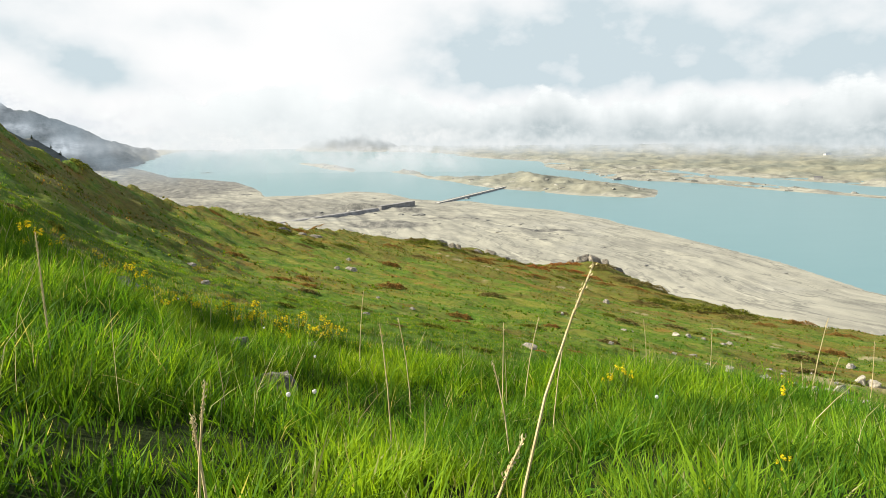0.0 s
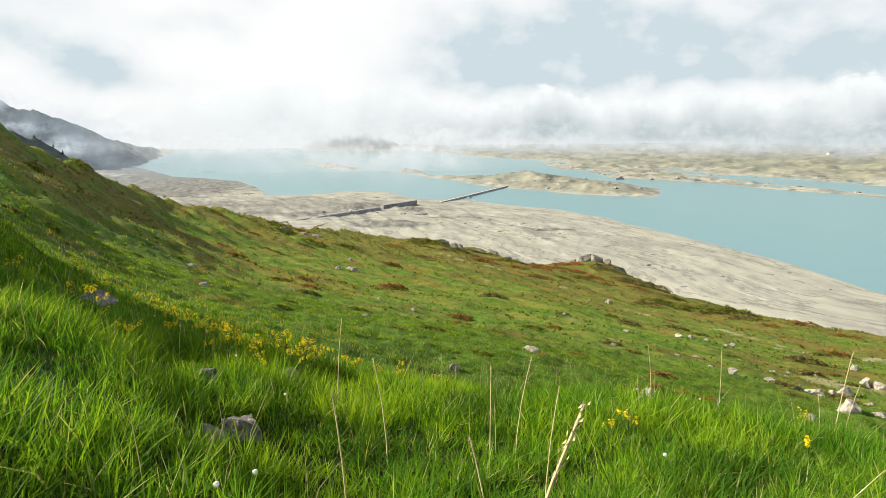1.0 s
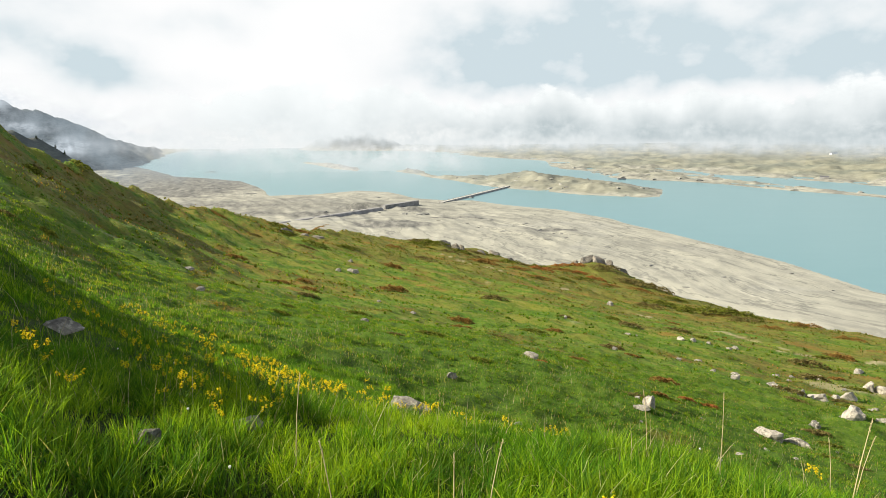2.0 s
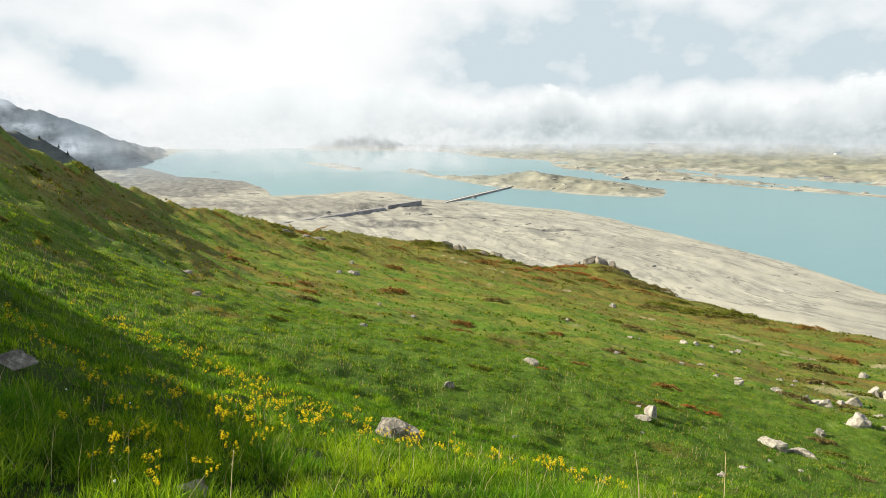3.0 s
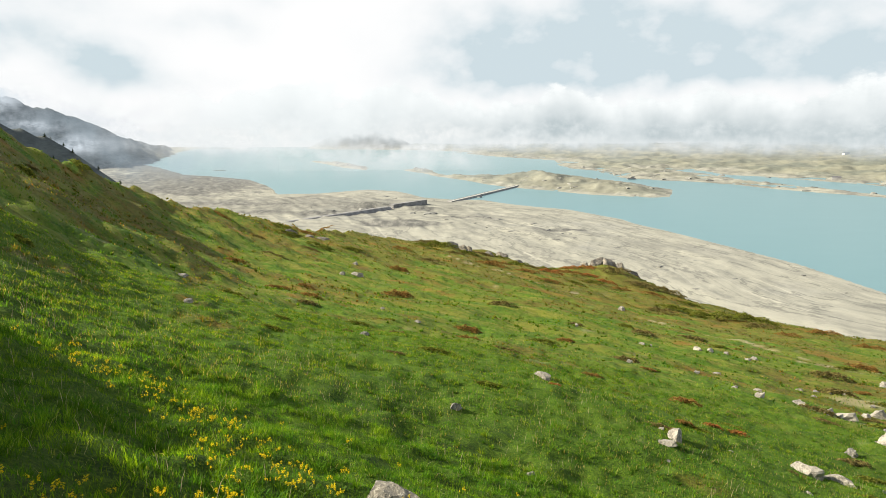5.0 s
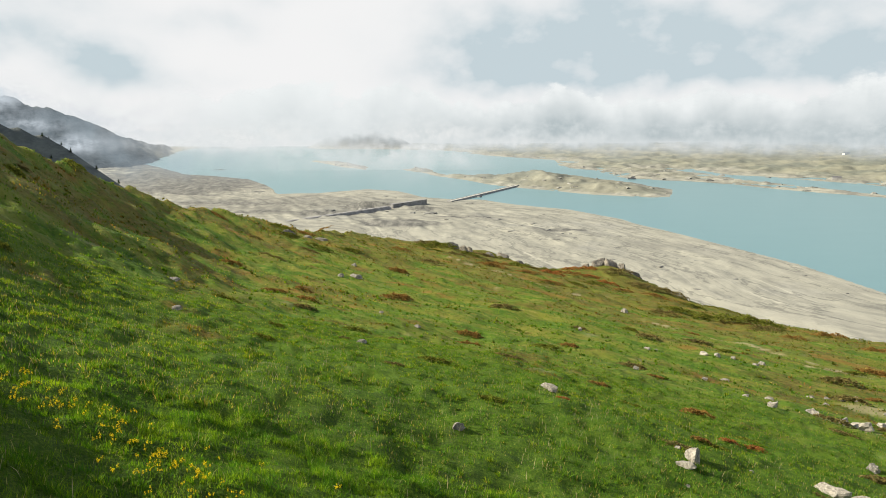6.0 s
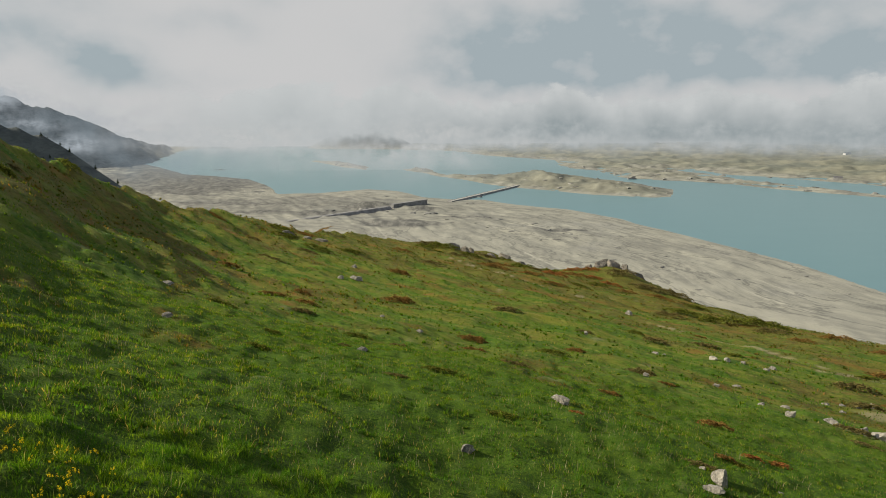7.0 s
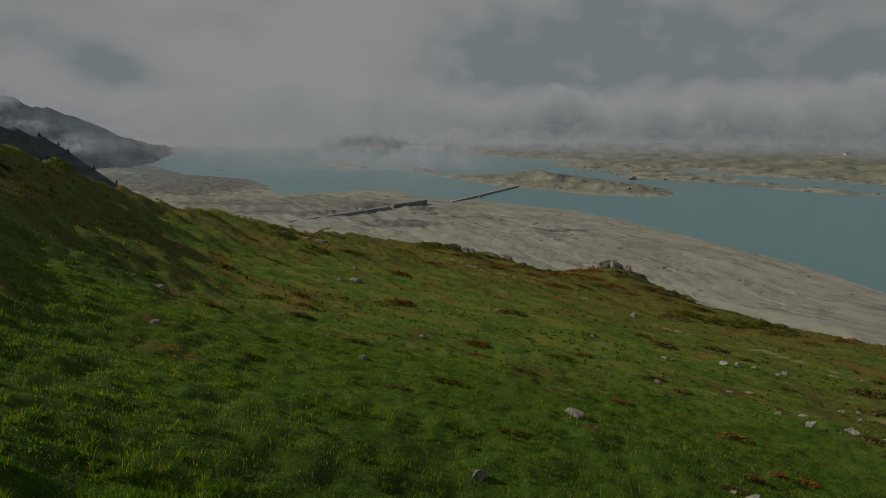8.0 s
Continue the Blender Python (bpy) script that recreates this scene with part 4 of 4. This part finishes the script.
# x, y, size, material
MATS = [(1.6, 73, 4.2, M_RUST), (-21, 86, 3.4, M_RUST), (-16.8, 69.3, 3.2, M_DULL), (-8.6, 93.6, 6.0, M_RUST), (25, 163, 9, M_RUST), (46, 186, 9, M_RED), (19, 67.6, 4, M_DULL), (17.2, 46.5, 3.0, M_RUST),
        (17.7, 39.5, 2.0, M_RED), (-11.9, 130, 6, M_RUST), (10.4, 174, 12, M_RUST), (-5, 200, 14, M_OLIVE), (-43.7, 155, 9, M_OLIVE), (-38.7, 160, 8, M_RUST), (61, 146, 16, M_OLIVE), (70, 143, 15, M_OLIVE),
        (55, 150, 14, M_OLIVE), (49, 145, 9, M_DULL), (13.6, 75.6, 3.0, M_RUST), (16, 39, 1.6, M_RED), (83, 137, 10, M_RUST), (65, 96, 6, M_RUST), (44, 70, 5, M_DULL), (5.8, 37.6, 1.1, M_RED), (38, 205, 9, M_RED),
        (34, 196, 10, M_RUST), (20, 190, 12, M_OLIVE), (52, 200, 14, M_DULL), (58, 190, 14, M_DULL), (66, 188, 13, M_DULL), (4, 196, 9, M_OLIVE), (10, 203, 10, M_DULL), (16, 206, 10, M_OLIVE), (0, 188, 8, M_DULL),
        (20, 174, 9, M_RUST), (28, 180, 10, M_RED), (36, 189, 10, M_RUST), (43, 196, 9, M_RED), (30, 199, 10, M_OLIVE), (48, 177, 8, M_RUST), (24, 187, 9, M_DULL), (41, 181, 8, M_OLIVE), (13, 183, 9, M_RUST), (33, 169, 7, M_OLIVE),
        (-10, 191, 9, M_OLIVE), (-16, 178, 8, M_RUST), (55, 168, 9, M_RUST), (74, 150, 9, M_DULL), (44, 205, 8, M_RED), (-25, 146, 8, M_OLIVE), (70, 128, 7, M_RUST), (82, 120, 8, M_RUST)]
g = random.Random(5)
for k, (x, y, size, mat) in enumerate(MATS):
    shrub(mat, k % 3, x, y, size, -12 + g.uniform(-14, 14), 0.75)
while k < 122:
    r, a = math.exp(g.uniform(math.log(34), math.log(205))), math.radians(g.uniform(-37, 36))
    x, y = r * math.sin(a), r * math.cos(a)
    wish = 0.25 + 0.5 * smooth(r, 50, 140) + (0.25 if a < -0.3 or a > 0.3 else 0)
    if fbm(np.array([x]), np.array([y]), 24, 3, 88)[0] + g.uniform(-0.3, 0.3) < 0.35 - wish * 0.6:
        continue
    k += 1
    mat = g.choice((M_RUST, M_DULL, M_DULL, M_OLIVE, M_OLIVE))
    shrub(mat, k % 3, x, y, g.uniform(0.025, 0.06) * r + 0.6, -12 + g.uniform(-25, 25), g.uniform(0.4, 0.8))


# ---- yellow flowers ----
M_STEM = plain_material("green_stem", (0.10, 0.17, 0.03), thin=0.3)
M_PETAL = plain_material("yellow_petals", (0.82, 0.66, 0.02), other=(0.74, 0.52, 0.01), scale=20, thin=0.35)
M_STRAW = plain_material("dry_straw", (0.58, 0.49, 0.28), other=(0.46, 0.36, 0.18), scale=12, thin=0.2)
M_WHITE = plain_material("white_petals", (0.82, 0.80, 0.76), thin=0.3)


def flower_head(seed, radius, petals):
    """A raceme: small four-petalled blossoms round a tip."""
    g = random.Random(seed)
    bm = bmesh.new()
    for _ in range(petals):
        c = Vector((g.gauss(0, 0.45), g.gauss(0, 0.45), g.uniform(-2.0, 1.2))) * radius
        n = (c + Vector((0, 0, radius * 1.5))).normalized()
        a = n.orthogonal().normalized()
        a.rotate(Matrix.Rotation(g.uniform(0, 6.28), 3, n))
        b = n.cross(a)
        s = radius * g.uniform(0.30, 0.5)
        for d, e in ((a, b), (b, -a), (-a, -b), (-b, a)):
            pts = (c, c + s * (d + 0.45 * e) + n * s * 0.3, c + s * 1.35 * d + n * s * 0.2, c + s * (d - 0.45 * e) + n * s * 0.3)
            bm.faces.new([bm.verts.new(p) for p in pts])
    return bm


def flower_plant(seed, tall, heads):
    g = random.Random(seed)
    root = new("yellow_flower")
    bm = bmesh.new()
    tips = []
    tube(bm, [(0, 0, -0.03), (0.01, 0, tall * 0.5), (0.02, 0.01, tall * 0.9)], [0.004, 0.003, 0.002])
    for k in range(heads):
        a, h = k * 2.4 + seed, tall * g.uniform(0.82, 1.08)
        w = 0.0 if k == 0 else tall * g.uniform(0.10, 0.22)
        tip = (0.02 + w * math.cos(a), w * math.sin(a), h)
        tube(bm, [(0.01, 0, tall * 0.5), (0.01 + w * 0.6 * math.cos(a), w * 0.6 * math.sin(a), tall * 0.72), tip], [0.003, 0.0025, 0.0015])
        tips.append(tip)
    part("stem", bm, M_STEM, root)
    bm = bmesh.new()
    for k in range(9):
        a, h, l = k * 2.4, tall * (0.08 + 0.07 * k), 0.075 * (1.1 - 0.07 * k)
        d, e = Vector((math.cos(a), math.sin(a), 0.45)), Vector((-math.sin(a), math.cos(a), 0))
        p = Vector((0.01, 0, h))
        bm.faces.new([bm.verts.new(q) for q in (p, p + d * l * 0.5 + e * l * 0.2, p + d * l, p + d * l * 0.5 - e * l * 0.2)])
    part("foliage", bm, M_STEM, root)
    for k, tip in enumerate(tips):
        head = tagged(part("flower_head", flower_head(seed * 7 + k, 0.017, 12), M_PETAL, root), "bright yellow blossoms", kind="stuff")
        head.location = tip
    return tagged(root, "wild plant with clustered yellow blossoms on a green stem", "flower", "yellow flowers in the meadow")


plants = [flower_plant(1, 0.30, 4), flower_plant(2, 0.36, 5), flower_plant(3, 0.26, 3)]
used = set()
# drifts of flowers: centre, spread along x and y, number
DRIFTS = [(-9.7, 17.8, 0.7, 0.5, 12), (-8.4, 17.2, 0.7, 0.6, 14), (-7.0, 16.5, 0.7, 0.6, 15), (-5.8, 15.6, 0.6, 0.6, 15), (-4.6, 14.7, 0.6, 0.6, 14), (-3.4, 12.8, 0.5, 0.8, 12), (-2.5, 12.6, 0.5, 0.6, 9),
          (-3.6, 8.4, 0.8, 0.8, 12), (-3.0, 9.4, 0.6, 0.8, 8), (-2.6, 6.4, 0.5, 0.7, 8), (-1.4, 9.0, 0.6, 0.6, 9), (1.4, 10.4, 0.8, 0.4, 14), (2.3, 10.9, 0.5, 0.4, 8), (-4.9, 7.9, 0.8, 0.7, 7), (-3.3, 5.2, 0.5, 0.4, 6),
          (-1.1, 10.9, 0.5, 0.5, 6), (-3.6, 4.4, 0.6, 0.4, 5), (0.0, 9.6, 0.7, 0.4, 6), (5.5, 13.5, 1.6, 0.8, 5), (-6.5, 9.5, 0.7, 0.8, 5), (-1.6, 16, 2, 1.5, 5), (-2.0, 5.6, 0.4, 0.3, 4)]
spots = [(0.54, 2.83, 0.9), (0.40, 2.80, 0.6), (-2.2, 4.6, 0.8), (0.06, 0.55, 0.30), (0.42, 0.75, 0.32), (1.5, 2.6, 0.8), (2.6, 4.4, 0.9), (2.9, 4.9, 0.8)]
for x, y, u, v, n in DRIFTS:
    spots += [(x + g.gauss(0, u), y + g.gauss(0, v), g.uniform(0.8, 1.3)) for _ in range(int(n * 1.46))]
for k, (x, y, size) in enumerate(spots):
    m = pose(x, y, height(x, y), g.uniform(-8, 8), g.uniform(-8, 8), g.uniform(0, 360)) @ Matrix.Diagonal((size, size, size, 1))
    if k < 3:
        plants[k].matrix_basis = m
    else:
        copy_thing(plants[k % 3], m).scale = (size, size, size)


def white_flower(x, y, tall):
    root = new("white_flower")
    root.location = (x, y, height(x, y))
    bm = bmesh.new()
    tube(bm, [(0, 0, -0.02), (0.01, 0, tall * 0.6), (0.02, 0.01, tall)], [0.002, 0.0018, 0.0015])
    part("stem", bm, M_STEM, root)
    bm = bmesh.new()
    bmesh.ops.create_icosphere(bm, subdivisions=2, radius=0.010)
    for v in bm.verts:
        v.co *= 1 + 0.35 * noise.noise(v.co * 160)
        v.co += Vector((0.02, 0.01, tall))
    part("flower_head", bm, M_WHITE, root, "small white blossom")
    return tagged(root, "small white wild flower in the grass", "flower", "white flowers in the grass")


for x, y, tall in ((-1.30, 1.35, 0.16), (-1.36, 1.15, 0.15), (-1.72, 3.3, 0.2), (-4.2, 6.6, 0.22), (-3.7, 6.9, 0.2), (0.5, 2.2, 0.18), (-2.4, 4.3, 0.2), (1.9, 5.0, 0.2)):
    white_flower(x, y, tall)


# ---- dry stalks with seed heads ----
def stalk(x, y, tall, lean_x, lean_y, thick=0.0022, head=0.06):
    z = height(x, y)
    root = new("dry_grass_stalk")
    root.location = (x, y, z)
    bm = bmesh.new()
    pts = [(lean_x * u * u, lean_y * u * u, tall * u - 0.03) for u in (0, 0.3, 0.6, 0.85, 1.0)]
    tube(bm, pts, [thick, thick, thick * 0.85, thick * 0.7, thick * 0.5])
    part("stem", bm, M_STRAW, root)
    bm = bmesh.new()
    top = Vector(pts[-1])
    d = (top - Vector(pts[-2])).normalized()
    q = random.Random(int(x * 100))
    for k in range(44):
        c = top - d * head * (k / 44) * 1.4 + Vector((q.gauss(0, 1), q.gauss(0, 1), q.gauss(0, 1))) * thick * 0.7
        e = Vector((q.gauss(0, 1), q.gauss(0, 1), q.gauss(0, 1))).cross(d).normalized()
        l = thick * 1.05
        tip = c + d * l * 2.4 + e * l * 0.7
        bm.faces.new([bm.verts.new(p) for p in (c - e * l * 0.5, c + d * l + e * l * 0.9, tip, c + d * l * 0.6 - e * l * 0.3)])
    part("seed_head", bm, M_STRAW, root, "pale feathery seed head")
    return tagged(root, "tall dry straw-coloured grass stalk with seed head", "grass stalk", "dry stalks in the grass")


STALKS = [(-0.56, 0.10, 0.71, 0.16, 0.07, 0.0038, 0.09), (-0.66, -0.02, 0.36, 0.10, 0.05, 0.004, 0.08), (-1.22, -0.02, 0.44, 0.03, 0.02, 0.003, 0.06), (-1.20, 0.0, 0.36, -0.03, 0.02, 0.0035, 0.05)]
for args in STALKS:
    stalk(*args)
# thin stalks farther off: place and height
FAR_STALKS = [(1.46, 5.07, 0.75, -0.08, -0.03), (2.14, 5.06, 0.8, 0.0, 0.06), (2.2, 3.43, 0.74, 0.08, 0.03), (2.84, 3.64, 0.75, -0.04, 0.0), (-0.13, 1.94, 0.68, 0.04, -0.03), (-0.43, 1.33, 0.53, -0.08, 0.06), (-0.34, 2.57, 0.7, 0.0, 0.03), (-0.17, 2.77, 0.71, 0.08, 0.0), (-0.95, 1.37, 0.71, -0.04, -0.03), (-1.44, 3.86, 0.75, 0.04, 0.06), (-0.94, 2.72, 0.72, -0.08, 0.03), (-2.46, 1.45, 0.63, 0.0, 0.0), (3.26, 4.85, 0.8, 0.08, -0.03), (3.12, 4.97, 0.67, -0.04, 0.06)]
for x, y, tall, a, b in FAR_STALKS:
    stalk(x, y, tall, a, b, 0.0036, 0.07)


# ---- rock humps on the dry lake bed: x, y, length, height ----
OUTCROPS = [(66, 979, 30, 4), (52, 985, 16, 3), (133, 879, 20, 2.6), (159, 845, 16, 2.4), (150, 852, 10, 2), (196, 743, 16, 2), (273, 590, 9, 1.6), (217, 639, 10, 1.5), (-45, 1024, 40, 4.5), (-70, 1020, 26, 4), (81, 854, 18, 2),
            (-150, 1300, 30, 3), (-127, 1277, 20, 3), (-219, 1040, 34, 4), (-165, 1085, 46, 6), (-130, 1090, 36, 5), (-590, 1500, 60, 5), (-450, 1400, 40, 4), (30, 930, 12, 2), (110, 790, 10, 1.6), (240, 700, 11, 1.6), (120, 930, 14, 2)]
for k, (x, y, length, tall) in enumerate(OUTCROPS):
    rock(700 + k, x, y, length, length * 0.5, tall, 10 + 17 * (k % 5), M_STONE_BED, "low grey rock hump on the dry lake bed", "rock", "rock humps on the lake bed", sink=tall * 0.1)


g = random.Random(9)
made = 0
while made < 60:
    x, y = g.uniform(-330, 380), g.uniform(480, 1250)
    if 15 < inside(np.array([x]), np.array([y]), NEAR_SHORE)[0] < 420 and hill(np.array([x]), np.array([y]))[0] < WATER_Z:
        made += 1
        size = g.uniform(5, 15)
        rock(760 + made % 11, x, y, size, size * g.uniform(0.3, 0.6), size * g.uniform(0.10, 0.18), g.uniform(-35, 15), M_STONE_BED, "low scar of grey rock on the dry lake bed", "rock", "rock humps on the lake bed", detail=2)
# broken rock on the islands and the far shore
g = random.Random(44)
for poly, n, lo, hi in ((LONG_ISLAND, 60, 8, 26), (SMALL_ISLAND, 12, 8, 22), (FAR_SHORE[3:24], 40, 12, 40)):
    xs, ys = [p[0] for p in poly], [p[1] for p in poly]
    made = 0
    while made < n:
        x, y = g.uniform(min(xs), max(xs)), g.uniform(min(ys), max(ys))
        if inside(np.array([float(x)]), np.array([float(y)]), poly)[0] < 6:
            continue
        made += 1
        size = g.uniform(lo, hi)
        rock(900 + made % 9, x, y, size, size * g.uniform(0.4, 0.8), size * g.uniform(0.15, 0.32), g.uniform(0, 180), M_STONE_BED, "bare grey rock outcrop by the lake", "rock", "rock outcrops by the lake", detail=2)


# ---- conifers on the dark spur ----
M_NEEDLE = leaf_material("conifer_needles", (0.016, 0.030, 0.012), (0.035, 0.055, 0.020), (0.055, 0.075, 0.028))
M_BARK = plain_material("conifer_bark", (0.10, 0.075, 0.055), 0.9, (0.06, 0.045, 0.035), 2.0)


def conifer(seed, tall):
    """A tapered trunk with whorls of drooping boughs, each a spray of needles; gaps between the whorls."""
    g = random.Random(seed)
    root = new("conifer")
    bm = bmesh.new()
    tube(bm, [(0, 0, -0.5), (0.05, 0, tall * 0.5), (0.02, 0.04, tall)], [0.16, 0.09, 0.02])
    part("trunk", bm, M_BARK, root)
    bm = bmesh.new()
    for k in range(13):
        h = tall * (0.14 + 0.84 * k / 13)
        reach = tall * 0.34 * (1 - k / 13.5) * g.uniform(0.75, 1.2)
        for _ in range(7):
            a = g.uniform(0, 6.283)
            d, e = Vector((math.cos(a), math.sin(a), -0.28)), Vector((-math.sin(a), math.cos(a), 0))
            for j in range(4):
                p = Vector((0, 0, h)) + d * reach * (0.15 + 0.25 * j) + Vector((0, 0, g.uniform(-0.12, 0.12)))
                w, l = reach * 0.22 * g.uniform(0.7, 1.3), reach * 0.36
                bm.faces.new([bm.verts.new(q) for q in (p - d * l * 0.4, p + e * w - Vector((0, 0, 0.1)), p + d * l, p - e * w - Vector((0, 0, 0.1)))])
    part("crown", bm, M_NEEDLE, root)
    return tagged(root, "dark slender conifer on the hillside", "tree", "conifers on the dark spur")


firs = [conifer(4, 3.6), conifer(5, 4.2), conifer(6, 3.0)]
g = random.Random(12)
for k in range(46):
    t = g.uniform(0, 1)
    x, y = (-330 + 74 * t * 1.35, 250 + 146 * t * 1.35) if t < 0.74 else (-256 + 13 * (t - 0.74) / 0.26, 396 + 54 * (t - 0.74) / 0.26)
    x, y, size = x + g.gauss(6, 14), y + g.gauss(-4, 14), g.uniform(0.6, 1.1)
    m = pose(x, y, height(x, y), 0, 0, g.uniform(0, 360)) @ Matrix.Diagonal((size, size, size, 1))
    if k < 3:
        firs[k].matrix_basis = m
    else:
        copy_thing(firs[k % 3], m).scale = (size, size, size)


# ---- works on the lake bed ----
M_STONEWORK = plain_material("dark_masonry", (0.25, 0.245, 0.23), 0.9, (0.16, 0.155, 0.145), 0.12)
M_CONCRETE = plain_material("pale_concrete", (0.42, 0.40, 0.35), 0.9, (0.32, 0.31, 0.27), 0.3)
M_PLASTER = plain_material("white_plaster", (0.52, 0.51, 0.48), 0.85, (0.44, 0.43, 0.40), 0.5)
M_ROOF = plain_material("slate_roof", (0.10, 0.10, 0.105), 0.8, (0.07, 0.07, 0.075), 0.6)


def along(name, p, q, z, label, category):
    """An empty at p whose x axis runs to q; returns it and the length."""
    root = new(name)
    root.matrix_world = pose(p[0], p[1], z, 0, 0, math.degrees(math.atan2(q[1] - p[1], q[0] - p[0])))
    return tagged(root, label, category), math.hypot(q[0] - p[0], q[1] - p[1])


# causeway to the long island
root, n = along("causeway", (-12, 1222), (158, 1572), WATER_Z, "long low stone causeway leading to an island", "causeway")
bm = bmesh.new()
box(bm, 0, n, -8, 8, -3, 2.6, 0.62)
part("embankment", bm, M_STONEWORK, root)
bm = bmesh.new()
box(bm, 0, n, -4.2, 4.2, 2.6, 3.0)
part("roadway", bm, M_CONCRETE, root)
for side in (-4.6, 4.6):
    bm = bmesh.new()
    box(bm, 0, n, side - 0.4, side + 0.4, 2.6, 3.5)
    part("parapet", bm, M_CONCRETE, root)

# the old retaining wall: a long battered bank and a block of masonry at its end
root, n = along("retaining_wall", (-250, 900), (-118, 1080), -141.2, "long dark retaining wall along a bank of silt", "wall")
bm = bmesh.new()
box(bm, 0, n, -14, 16, -12, 1.5, 0.36)
part("bank", bm, M_STONEWORK, root)
bm = bmesh.new()
box(bm, 0, n, -2.5, 5.5, 1.5, 1.9)
part("road_bed", bm, M_STONEWORK, root)
root, n = along("masonry_wall", (-112, 1088), (-56, 1166), -141, "block of dark masonry wall with a coping", "wall")
bm = bmesh.new()
box(bm, 0, n, -3, 7, -12, 3.2, 0.9)
part("wall", bm, M_STONEWORK, root)
bm = bmesh.new()
box(bm, -0.5, n + 0.5, -3.0, 7.0, 3.2, 4.1)
part("coping", bm, M_STONEWORK, root)


def house(name, x, y, length, width, wall, ridge_up, turn, mat, label, windows=0):
    """A plain gabled building, with window openings set back in its front."""
    root = new(name)
    root.matrix_world = pose(x, y, height(x, y) - 0.6, 0, 0, turn)
    bm = bmesh.new()
    box(bm, -length / 2, length / 2, -width / 2, width / 2, 0, wall)
    part("wall", bm, mat, root)
    bm = bmesh.new()
    a, b = length / 2 + 0.5, width / 2 + 0.5
    v = [bm.verts.new(p) for p in ((-a, -b, wall), (a, -b, wall), (a, b, wall), (-a, b, wall), (-a, 0, wall + ridge_up), (a, 0, wall + ridge_up))]
    for f in ((0, 1, 5, 4), (2, 3, 4, 5), (0, 4, 3), (1, 2, 5), (3, 2, 1, 0)):
        bm.faces.new([v[k] for k in f])
    part("roof", bm, M_ROOF, root)
    for k in range(windows):
        cx = -length / 2 + length * (k + 0.5) / windows
        bm = bmesh.new()
        box(bm, cx - 0.9, cx + 0.9, -width / 2 - 0.08, -width / 2 + 0.1, wall * 0.35, wall * 0.7)
        part("window", bm, M_ROOF, root)
    return tagged(root, label, "building")


house("hut", 52, 1322, 9, 7, 5.5, 2.0, 60, M_STONEWORK, "small dark stone hut beside the causeway")
house("far_house", 1579, 2543, 30, 12, 9, 4, 20, M_PLASTER, "white house far off on the shore", 5)
house("boathouse", 1092, 1788, 22, 10, 7, 3, -30, M_STONEWORK, "dark stone building at the water's edge")
house("jetty_house", 512, 1806, 24, 9, 4.5, 2, 5, M_STONEWORK, "low dark building on the spit")
